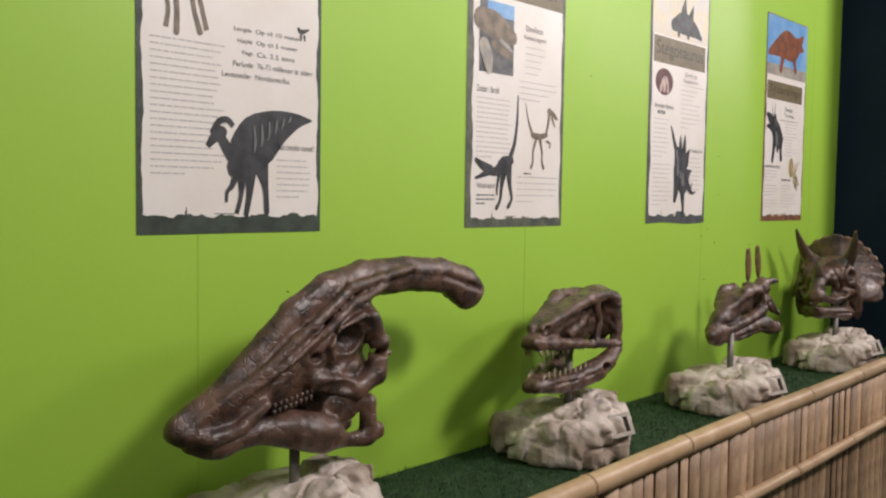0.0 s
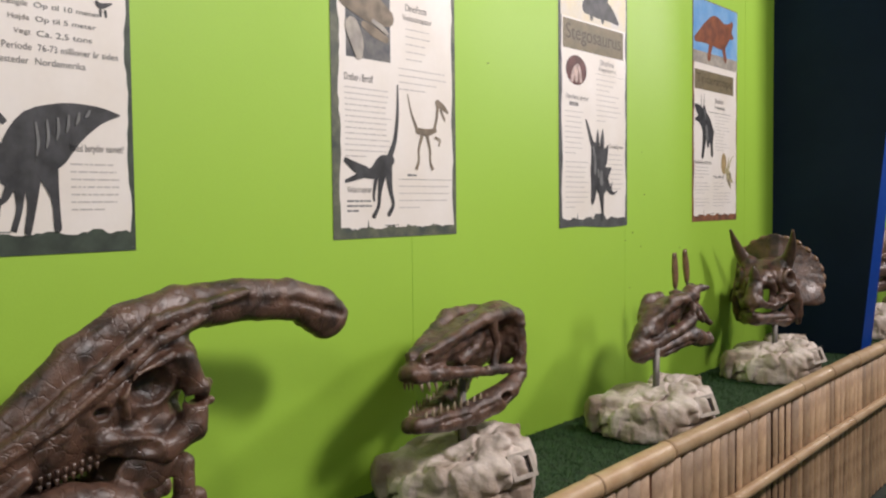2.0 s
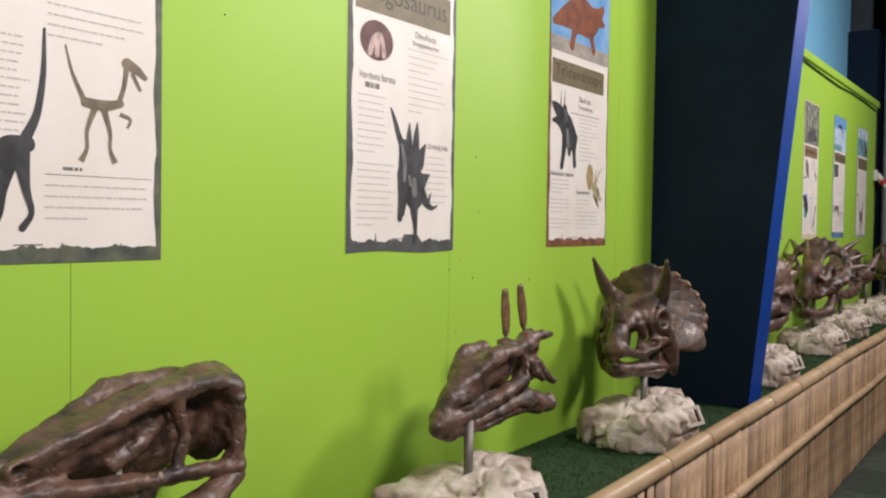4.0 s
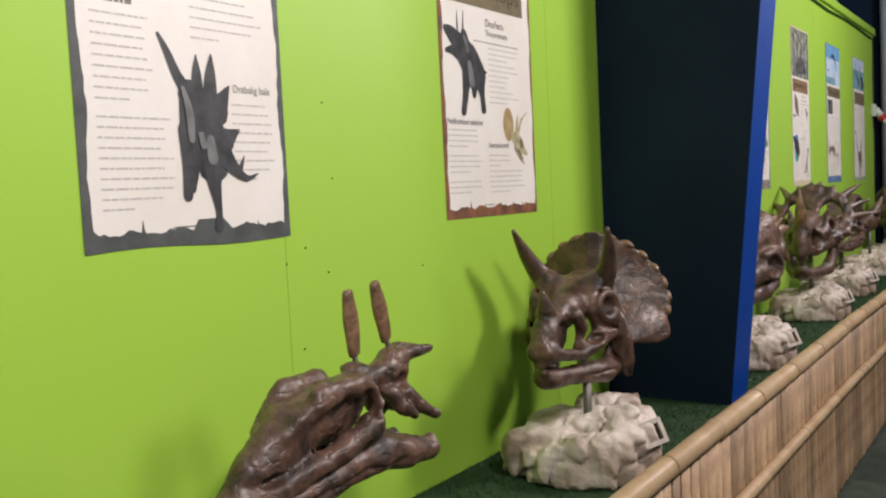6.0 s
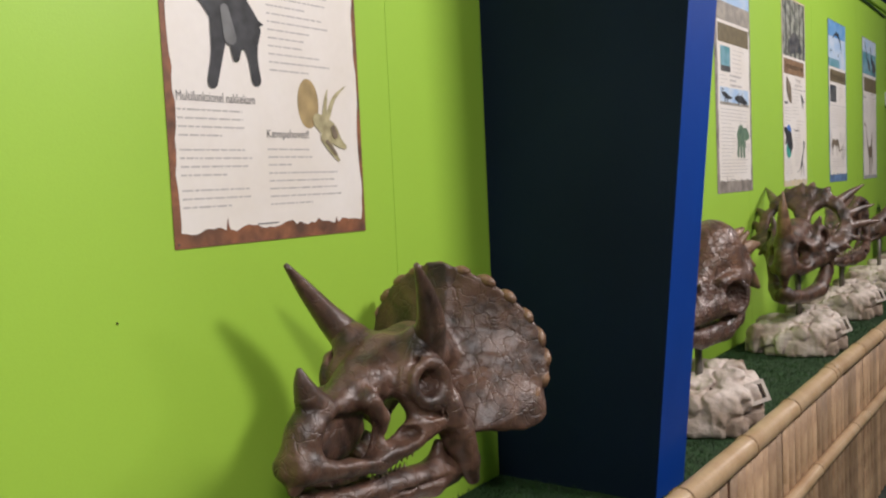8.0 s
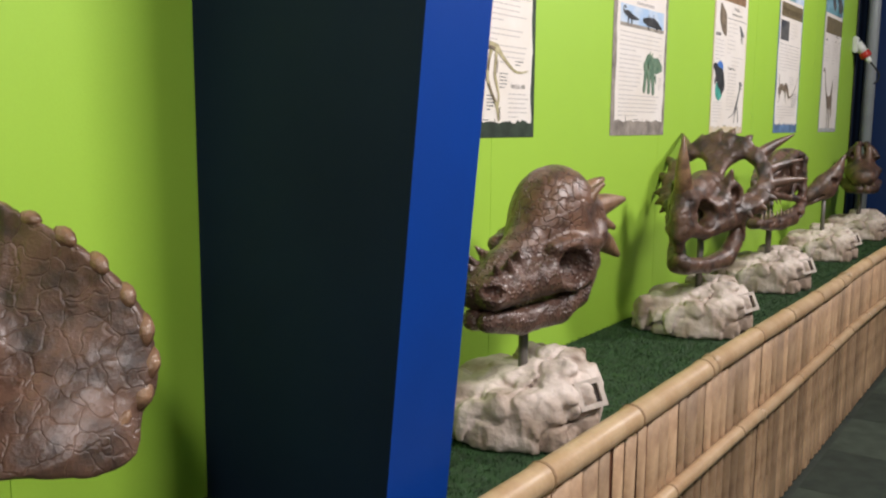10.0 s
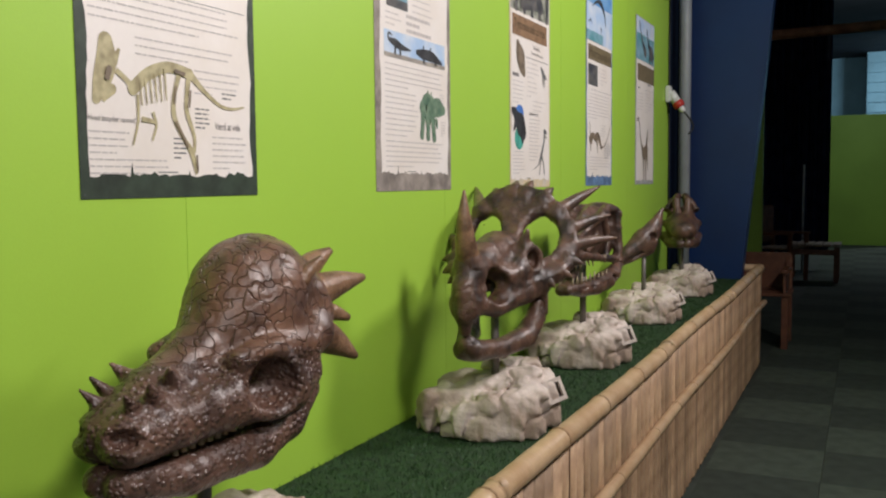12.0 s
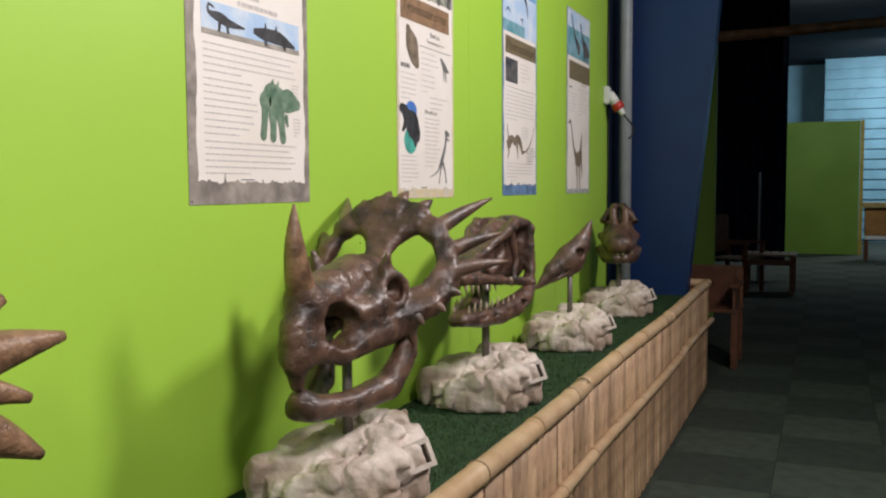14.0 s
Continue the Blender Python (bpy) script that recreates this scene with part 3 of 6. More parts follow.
def crested_lower(P):
    S = side(P)
    d = chain(P, [(0, -0.255, 0.290, 0.020), (0, -0.19, 0.278, 0.026)], 0.02, 1.3)
    d = blend(d, chain(S, [(0.02, -0.22, 0.282, 0.024), (0.036, -0.12, 0.296, 0.028), (0.046, -0.03, 0.286, 0.042), (0.052, 0.05, 0.262, 0.044), (0.055, 0.12, 0.232, 0.016), (0.055, 0.185, 0.230, 0.022), (0.052, 0.19, 0.31, 0.020)], 0.02), 0.024)
    d = blend(d, ball(S, (0.056, 0.215, 0.240), (0.02, 0.020, 0.024)), 0.012)
    d = blend(d, ball(S, (0.046, 0.115, 0.315), (0.016, 0.065, 0.040)), 0.012)
    d = carve(d, chain(S, [(0.060, -0.12, 0.276, 0.003), (0.088, -0.02, 0.262, 0.004), (0.095, 0.06, 0.250, 0.003)], 0.01), 0.006)
    return d + rough(P, 1.2) + 0.0018 * np.clip(1 - np.abs(grain(P, 20, 49)) * 8, 0, 1)


def crested_skull():
    ob = skull("crested_skull", BASES[0], (-1.545, 1.18), 3, "dark bronze-brown hadrosaur skull cast with a long curved crest", 0.27)
    carved("cranium", crested_upper, (-0.13, -0.36, 0.24), (0.13, 0.72, 0.69), 0.0042, BONE, ob)
    carved("lower_jaw", crested_lower, (-0.12, -0.33, 0.17), (0.12, 0.32, 0.38), 0.0055, BONE, ob)
    for sgn in (-1, 1):
        for k in range(2):
            tooth_row(ob, [((sgn * (0.050 - 0.003 * k), -0.085 + 0.0145 * i, 0.352 + 0.0022 * i - 0.015 * k), (sgn * 0.002, 0, -0.013)) for i in range(8)], 0.0050, RIDGED)


def hunter_upper(P, tall=0.0):
    S = side(P)
    d = chain(P, [(0, -0.240, 0.378, 0.022), (0, -0.16, 0.398, 0.033), (0, -0.06, 0.424, 0.038), (0, 0.04, 0.440 + tall / 2, 0.042), (0, 0.14, 0.446 + tall, 0.044), (0, 0.22, 0.450 + tall, 0.042)], 0.03, 1.0)
    d = blend(d, chain(S, [(0.020, -0.215, 0.412, 0.013), (0.032, -0.12, 0.436, 0.014), (0.046, -0.03, 0.458 + tall / 3, 0.016), (0.058, 0.05, 0.478 + tall / 2, 0.020), (0.062, 0.12, 0.480 + tall, 0.018), (0.058, 0.20, 0.478 + tall, 0.018), (0.060, 0.25, 0.470 + tall, 0.020)], 0.02), 0.016)
    d = blend(d, ball(P, (0, 0.235, 0.466 + tall), (0.056, 0.052, 0.038)), 0.02)
    d = blend(d, chain(S, [(0.016, -0.248, 0.372, 0.018), (0.040, -0.14, 0.362, 0.018), (0.058, -0.02, 0.347, 0.017), (0.068, 0.08, 0.335, 0.014), (0.075, 0.17, 0.327, 0.014), (0.078, 0.235, 0.315, 0.018)], 0.02), 0.018)
    d = blend(d, chain(S, [(0.078, 0.235, 0.315, 0.020), (0.080, 0.246, 0.38, 0.016), (0.070, 0.25, 0.455 + tall, 0.020)], 0.02), 0.018)
    d = blend(d, chain(S, [(0.066, 0.086, 0.342, 0.012), (0.071, 0.104, 0.40, 0.010), (0.062, 0.090, 0.46 + tall / 2, 0.014)], 0.02), 0.010)
    d = carve(d, ball(S, (0.098, 0.032, 0.393), (0.070, 0.046, 0.044)), 0.008)
    d = carve(d, ball(S, (0.086, -0.058, 0.390), (0.052, 0.054, 0.023)), 0.008)
    d = carve(d, ball(S, (0.105, 0.168, 0.432 + tall / 2), (0.085, 0.056, 0.036 + tall / 3)), 0.008)
    d = carve(d, ball(S, (0.105, 0.174, 0.378), (0.075, 0.032, 0.042)), 0.008)
    d = carve(d, ball(S, (0.046, -0.208, 0.409), (0.030, 0.018, 0.014)), 0.006)
    d = carve(d, ball(S, (0.062, -0.120, 0.378), (0.020, 0.016, 0.008)), 0.006)
    d = carve(d, ball(P, (0, 0.02, 0.31), (0.05, 0.22, 0.04)))
    d = carve(d, ball(P, (0, 0.07, 0.520 + tall), (0.036, 0.10, 0.034)), 0.02)
    d = blend(d, ball(P, (0, -0.02, 0.400), (0.026, 0.19, 0.036)), 0.01)
    d = blend(d, ball(P, (0, 0.11, 0.408 + tall / 2), (0.034, 0.165, 0.082 + tall / 2)), 0.01)
    d = blend(d, ball(P, (0, 0.272, 0.470 + tall), (0.050, 0.030, 0.034)), 0.012)
    d = blend(d, ball(P, (0, 0.240, 0.400 + tall / 2), (0.072, 0.022, 0.085 + tall / 2)), 0.010)
    d = blend(d, chain(S, [(0.026, -0.02, 0.372, 0.008), (0.040, 0.03, 0.395, 0.012), (0.036, 0.07, 0.425, 0.010)], 0.01), 0.02)
    d = carve(d, chain(S, [(0.030, -0.19, 0.388, 0.003), (0.050, -0.10, 0.408, 0.003), (0.056, -0.03, 0.425, 0.003)], 0.01), 0.006)
    streak = grain([P[0], 0.25 * P[1], P[2]], 80, 22)
    return d + rough(P, 1.0) + 0.0026 * streak + 0.0012 * np.clip(1 - np.abs(grain(P, 24, 41)) * 8, 0, 1)


def hunter_lower(P):
    S = side(P)
    d = chain(S, [(0.012, -0.235, 0.246, 0.021), (0.030, -0.13, 0.238, 0.028), (0.050, -0.02, 0.238, 0.033), (0.067, 0.08, 0.250, 0.036), (0.077, 0.16, 0.270, 0.030), (0.080, 0.235, 0.300, 0.021)], 0.02)
    d = carve(d, ball(S, (0.092, 0.10, 0.262), (0.022, 0.030, 0.010)), 0.006)
    d = carve(d, chain(S, [(0.040, -0.20, 0.246, 0.002), (0.072, -0.05, 0.244, 0.003), (0.100, 0.06, 0.258, 0.003)], 0.01), 0.006)
    return d + rough(P, 1.0) + 0.0015 * grain([P[0], 0.25 * P[1], P[2]], 80, 27)


def hunter_teeth(ob, n, big):
    for sgn in (-1, 1):
        rows = []
        for i in range(n):
            f = i / (n - 1)
            y = -0.235 + 0.27 * f
            x = sgn * (0.022 + 0.052 * f)
            long = big * (0.022 + 0.012 * ((i * 7) % 3) / 2) * (1 - 0.35 * f)
            rows.append(((x, y, 0.352), (sgn * 0.003, 0.006, -long)))
            rows.append(((x * 1.02, y + 0.022, 0.258 + 0.008 * f), (sgn * 0.002, 0.004, long)))
        tooth_row(ob, rows, 0.0055)


def hunter_skull():
    ob = skull("hunter_skull", BASES[1], (-1.565, 2.25), 12, "dark brown predator skull cast with open toothed jaws", 0.37)
    carved("cranium", hunter_upper, (-0.14, -0.30, 0.27), (0.14, 0.31, 0.56), 0.0040, BONE, ob)
    carved("lower_jaw", hunter_lower, (-0.14, -0.29, 0.17), (0.14, 0.28, 0.37), 0.0042, BONE, ob)
    hunter_teeth(ob, 11, 1.0)


def plated_upper(P):
    S = side(P)
    d = chain(P, [(0, -0.212, 0.282, 0.028), (0, -0.15, 0.330, 0.042), (0, -0.06, 0.382, 0.050), (0, 0.03, 0.402, 0.048), (0, 0.08, 0.405, 0.042)], 0.03, 0.9)
    d = blend(d, chain(S, [(0.020, -0.19, 0.290, 0.022), (0.040, -0.09, 0.310, 0.022), (0.058, 0.00, 0.335, 0.022), (0.066, 0.08, 0.362, 0.024)], 0.02), 0.02)
    d = blend(d, chain(S, [(0.034, -0.10, 0.385, 0.016), (0.046, -0.04, 0.425, 0.018), (0.050, 0.02, 0.440, 0.018), (0.046, 0.07, 0.432, 0.018)], 0.02), 0.014)
    d = blend(d, ball(S, (0.042, -0.015, 0.440), (0.022, 0.030, 0.022)), 0.014)
    d = blend(d, ball(S, (0.046, 0.055, 0.442), (0.022, 0.026, 0.018)), 0.014)
    d = blend(d, chain(S, [(0.062, 0.07, 0.365, 0.014), (0.066, 0.098, 0.40, 0.012), (0.052, 0.088, 0.432, 0.014)], 0.01), 0.012)
    d = carve(d, ball(S, (0.088, 0.008, 0.396), (0.050, 0.034, 0.026)), 0.008)
    d = carve(d, ball(S, (0.085, 0.080, 0.405), (0.040, 0.016, 0.028)), 0.006)
    d = carve(d, ball(S, (0.050, -0.145, 0.325), (0.028, 0.026, 0.010)), 0.006)
    d = carve(d, chain(S, [(0.055, -0.13, 0.285, 0.006), (0.075, 0.00, 0.312, 0.010), (0.085, 0.06, 0.335, 0.012)], 0.01), 0.006)
    d = carve(d, chain(S, [(0.048, -0.17, 0.310, 0.003), (0.068, -0.06, 0.350, 0.005), (0.072, -0.01, 0.365, 0.004)], 0.01), 0.006)
    d = carve(d, ball(P, (0, -0.02, 0.462), (0.022, 0.07, 0.020)), 0.012)
    d = blend(d, ball(P, (0, 0.03, 0.385), (0.036, 0.085, 0.050)), 0.010)
    # neck bones behind the head, with spurs
    d = blend(d, chain(P, [(0, 0.08, 0.415, 0.032), (0, 0.14, 0.425, 0.026), (0, 0.20, 0.425, 0.032)], 0.02), 0.014)
    d = blend(d, ball(P, (-0.012, 0.125, 0.452), (0.026, 0.026, 0.012)), 0.008)
    d = blend(d, ball(P, (0.0, 0.215, 0.425), (0.036, 0.046, 0.046)), 0.014)
    d = blend(d, chain(S, [(0.010, 0.22, 0.455, 0.018), (0.022, 0.27, 0.462, 0.014), (0.026, 0.318, 0.460, 0.008)], 0.02), 0.014)
    d = blend(d, chain(S, [(0.020, 0.215, 0.400, 0.022), (0.030, 0.265, 0.355, 0.017), (0.034, 0.315, 0.326, 0.010)], 0.02), 0.014)
    d = blend(d, chain(S, [(0.026, 0.18, 0.400, 0.016), (0.040, 0.20, 0.365, 0.013), (0.042, 0.238, 0.342, 0.009)], 0.02), 0.010)
    d = carve(d, ball(S, (0.045, 0.215, 0.412), (0.030, 0.016, 0.016)), 0.008)
    d = carve(d, ball(S, (0.040, 0.155, 0.410), (0.022, 0.012, 0.016)), 0.008)
    return d + rough(P, 1.4) + 0.003 * grain(P, 30, 33) + 0.0018 * np.clip(1 - np.abs(grain(P, 28, 43)) * 7, 0, 1)


def plated_lower(P):
    S = side(P)
    d = chain(P, [(0, -0.215, 0.270, 0.014), (0, -0.17, 0.262, 0.024)], 0.02)
    d = blend(d, chain(S, [(0.014, -0.18, 0.264, 0.022), (0.034, -0.07, 0.275, 0.026), (0.048, 0.03, 0.296, 0.028), (0.052, 0.11, 0.305, 0.034), (0.050, 0.18, 0.285, 0.030), (0.046, 0.27, 0.268, 0.024)], 0.02), 0.016)
    for k in range(6):
        d = blend(d, ball(S, (0.048, 0.165 + 0.022 * k, 0.306 - 0.004 * k), (0.014, 0.009, 0.012)), 0.006)
    d = carve(d, chain(S, [(0.052, -0.10, 0.268, 0.003), (0.078, 0.05, 0.292, 0.005), (0.080, 0.20, 0.275, 0.003)], 0.01), 0.006)
    return d + rough(P, 1.4) + 0.003 * grain(P, 30, 33)


def plated_skull():
    ob = skull("plated_skull", BASES[2], (-1.50, 3.325), 0, "dark brown armoured dinosaur skull cast with two upright neck plates", 0.29)
    carved("cranium", plated_upper, (-0.13, -0.27, 0.22), (0.13, 0.36, 0.52), 0.0042, BONE, ob)
    carved("lower_jaw", plated_lower, (-0.12, -0.26, 0.20), (0.12, 0.33, 0.38), 0.0045, BONE, ob)

    def plate(P):
        f = np.clip(P[2] / 0.128, 0, 1)
        wide = 0.0125 + 0.0105 * np.sin(math.pi * np.clip(f * 0.82 + 0.10, 0, 1))
        d = np.maximum(np.sqrt((P[0] / 0.5) ** 2 + P[1] ** 2) - wide, np.maximum(-P[2], P[2] - 0.128))
        d = np.maximum(d, ball(P, (0, 0, 0.055), (0.03, 0.032, 0.076)))
        return d + 0.0016 * grain([P[0], P[1], 0.25 * P[2]], 120, 5) + rough(P, 0.5)

    for x, y, z, lean in ((-0.022, 0.142, 0.472, 7), (-0.022, 0.240, 0.486, 19)):
        blade = carved("neck_plate", plate, (-0.04, -0.04, -0.02), (0.04, 0.04, 0.15), 0.0035, HORN, ob, "tan horny plate on a steel peg")
        blade.matrix_basis = pose(x, y, z, lean, 0, 12)
        part("peg", tube([(0, 0, -0.035), (0, 0, 0.012)], 0.0055, 10), STEEL, blade, "short steel peg", smooth=True)


def frill_sheet(P, centre, normal, half_w, half_h, bend, thick):
    """A thin saddle-bent plate with an oval outline; returns its distance and the plate's own coordinates."""
    n = np.array(normal) / np.linalg.norm(normal)
    up = np.array((0.0, n[2], -n[1]))
    up = up if up[2] > 0 else -up
    d = [p - c for p, c in zip(P, centre)]
    u = d[0]
    v = d[1] * up[1] + d[2] * up[2]
    w = d[1] * n[1] + d[2] * n[2] + bend * u * u - 0.5 * bend * v * v
    oval = (np.sqrt((u / half_w) ** 2 + (v / half_h) ** 2 + 1e-9) - 1) * min(half_w, half_h)
    return np.maximum(oval, np.abs(w) - thick), u, v, w


FRAME_MID, FRAME_OUT, FRAME_W, FRAME_H, FRAME_BEND = (0, 0.295, 0.440), (0, -0.90, 0.43), 0.216, 0.180, 2.0


def horned_upper(P):
    S = side(P)
    d = chain(P, [(0, -0.192, 0.365, 0.024), (0, -0.160, 0.412, 0.024), (0, -0.09, 0.424, 0.024), (0, 0.00, 0.440, 0.046), (0, 0.09, 0.462, 0.056), (0, 0.20, 0.462, 0.060), (0, 0.29, 0.450, 0.05)], 0.03, 1.15)
    d = blend(d, chain(P, [(0, -0.176, 0.400, 0.031), (0, -0.190, 0.360, 0.029), (0, -0.208, 0.322, 0.012)], 0.02), 0.02)
    d = blend(d, chain(P, [(0, -0.135, 0.428, 0.032), (0, -0.160, 0.455, 0.022)], 0.01), 0.015)
    d = blend(d, chain(S, [(0.022, -0.20, 0.350, 0.020), (0.046, -0.12, 0.338, 0.019), (0.060, -0.05, 0.326, 0.021), (0.082, 0.03, 0.348, 0.026), (0.105, 0.11, 0.380, 0.032)], 0.02), 0.020)
    d = blend(d, chain(S, [(0.050, -0.045, 0.345, 0.016), (0.056, -0.028, 0.395, 0.017), (0.048, -0.05, 0.430, 0.018)], 0.02), 0.016)
    d = blend(d, ball(S, (0.080, 0.075, 0.432), (0.036, 0.058, 0.056)), 0.03)
    d = blend(d, chain(S, [(0.102, 0.11, 0.395, 0.034), (0.122, 0.135, 0.330, 0.034), (0.130, 0.160, 0.270, 0.024), (0.132, 0.176, 0.232, 0.015)], 0.02), 0.02)
    d = blend(d, chain(S, [(0.056, 0.110, 0.462, 0.046), (0.074, 0.100, 0.500, 0.038)], 0.02), 0.03)
    plate, u, v, w = frill_sheet(P, FRAME_MID, FRAME_OUT, FRAME_W, FRAME_H, FRAME_BEND, 0.010)
    plate = plate + 0.003 * grain(P, 18, 6)
    au = np.abs(u)
    rib = np.maximum(np.sqrt((v + 0.022 - 0.10 * au) ** 2 + (w - 0.003) ** 2) - 0.017, plate + 0.002)
    lobe = ball([au, v, w], (0.150, -0.085, 0.0), (0.075, 0.055, 0.022))
    keel = np.maximum(np.sqrt(u ** 2 + (w - 0.002) ** 2) - 0.016, plate + 0.004)
    d = blend(d, blend(blend(blend(plate, rib, 0.014), lobe, 0.025), keel, 0.03), 0.028)
    d = carve(d, ball([au, v, w], (0.105, 0.075, 0.024), (0.070, 0.068, 0.019)), 0.014)
    d = carve(d, ball(P, (0, 0.26, 0.27), (0.085, 0.12, 0.10)), 0.02)
    d = carve(d, ball(S, (0.130, 0.056, 0.437), (0.070, 0.030, 0.029)))
    d = blend(d, ring(S, (0.106, 0.066, 0.437), (1, -0.5, 0.1), 0.036, 0.010), 0.012)
    d = carve(d, ring(S, (0.108, 0.066, 0.437), (1, -0.5, 0.1), 0.055, 0.004), 0.008)
    d = carve(d, ball(S, (0.05, -0.118, 0.383), (0.09, 0.052, 0.033)), 0.014)
    d = carve(d, ball(S, (0.055, -0.072, 0.372), (0.05, 0.034, 0.034)), 0.014)
    d = blend(d, ball(P, (0, -0.085, 0.373), (0.019, 0.090, 0.045)), 0.01)
    d = carve(d, ball(S, (0.078, 0.004, 0.402), (0.022, 0.011, 0.017)), 0.006)
    d = carve(d, ball(S, (0.092, -0.004, 0.357), (0.030, 0.036, 0.014)), 0.010)
    d = carve(d, ball(S, (0.100, 0.095, 0.320), (0.060, 0.024, 0.026)))
    d = carve(d, chain(S, [(0.105, 0.03, 0.385, 0.004), (0.122, 0.085, 0.375, 0.005), (0.128, 0.135, 0.395, 0.004)], 0.01), 0.006)
    d = carve(d, chain(S, [(0.062, -0.03, 0.452, 0.003), (0.082, 0.03, 0.470, 0.004), (0.098, 0.09, 0.486, 0.003)], 0.01), 0.006)
    groove = np.clip(1 - np.abs(grain(P, 20, 17)) * 8, 0, 1)
    return d + rough(P, 0.8) + 0.0009 * groove * np.clip((0.20 - P[1]) / 0.05, 0.25, 1)


def horned_lower(P):
    S = side(P)
    d = chain(P, [(0, -0.188, 0.300, 0.013), (0, -0.165, 0.280, 0.026), (0, -0.12, 0.268, 0.026)], 0.02)
    d = blend(d, chain(S, [(0.018, -0.16, 0.280, 0.024), (0.042, -0.06, 0.270, 0.026), (0.066, 0.02, 0.262, 0.029), (0.084, 0.09, 0.252, 0.033), (0.094, 0.145, 0.258, 0.032), (0.098, 0.165, 0.285, 0.022)], 0.02), 0.02)
    d = blend(d, chain(S, [(0.088, 0.115, 0.275, 0.020), (0.090, 0.118, 0.310, 0.010)], 0.01), 0.014)
    d = carve(d, chain(S, [(0.050, -0.13, 0.268, 0.003), (0.085, 0.0, 0.262, 0.004), (0.118, 0.10, 0.256, 0.003)], 0.01), 0.006)
    return d + rough(P, 1.0)


def horned_skull():
    ob = skull("horned_skull", BASES[3], (-1.536, 4.358), 10.5, "glossy dark brown three-horned skull cast with a scalloped frill", 0.265)
    carved("cranium", horned_upper, (-0.30, -0.27, 0.19), (0.30, 0.50, 0.70), 0.0043, BONE, ob)
    carved("lower_jaw", horned_lower, (-0.15, -0.25, 0.19), (0.15, 0.22, 0.36), 0.0045, BONE, ob)
    horn(ob, "brow_horn", [(0.056, 0.122, 0.455, 0.045), (0.084, 0.108, 0.502, 0.035), (0.108, 0.078, 0.548, 0.0255), (0.123, 0.034, 0.602, 0.0165), (0.132, -0.014, 0.656, 0.005)], RIDGED, True)
    horn(ob, "nose_horn", [(0, -0.135, 0.430, 0.032), (0, -0.158, 0.458, 0.023), (0, -0.172, 0.486, 0.014), (0, -0.178, 0.508, 0.004)], RIDGED)
    n = np.array(FRAME_OUT) / np.linalg.norm(FRAME_OUT)
    up = np.array((0, n[2], -n[1]))
    for i in range(19):
        a = radians(-34 + 248 * i / 18)
        u, v = 0.992 * FRAME_W * math.cos(a), 0.992 * FRAME_H * math.sin(a)
        w = -FRAME_BEND * u * u + 0.5 * FRAME_BEND * v * v
        q = Vector((u, FRAME_MID[1] + v * up[1] + w * n[1], FRAME_MID[2] + v * up[2] + w * n[2]))
        bm = bmesh.new()
        bmesh.ops.create_icosphere(bm, subdivisions=2, radius=1)
        for vert in bm.verts:
            vert.co.y = math.copysign(abs(vert.co.y) ** 1.5, vert.co.y)
        bmesh.ops.scale(bm, vec=(0.012, 0.0235 + 0.002 * math.sin(i * 2.1), 0.0125 + 0.0012 * math.sin(i * 3.7)), verts=bm.verts)
        side_way = Vector((-FRAME_W * math.sin(a), FRAME_H * math.cos(a) * up[1], FRAME_H * math.cos(a) * up[2])).normalized()
        part("frill_knob", bm, HORN, ob, "mottled tan frill knob", m=Matrix.Translation(q) @ side_way.to_track_quat("Y", "Z").to_matrix().to_4x4(), smooth=True)
    for sgn in (-1, 1):
        tooth_row(ob, [((sgn * (0.050 + 0.0022 * i), -0.055 + 0.0125 * i, 0.288 - 0.0012 * i), (0, 0, 0.020)) for i in range(8)], 0.0042)
        tooth_row(ob, [((sgn * (0.060 + 0.003 * i), -0.045 + 0.014 * i, 0.318 + 0.0010 * i), (0, 0, -0.016)) for i in range(7)], 0.0042)


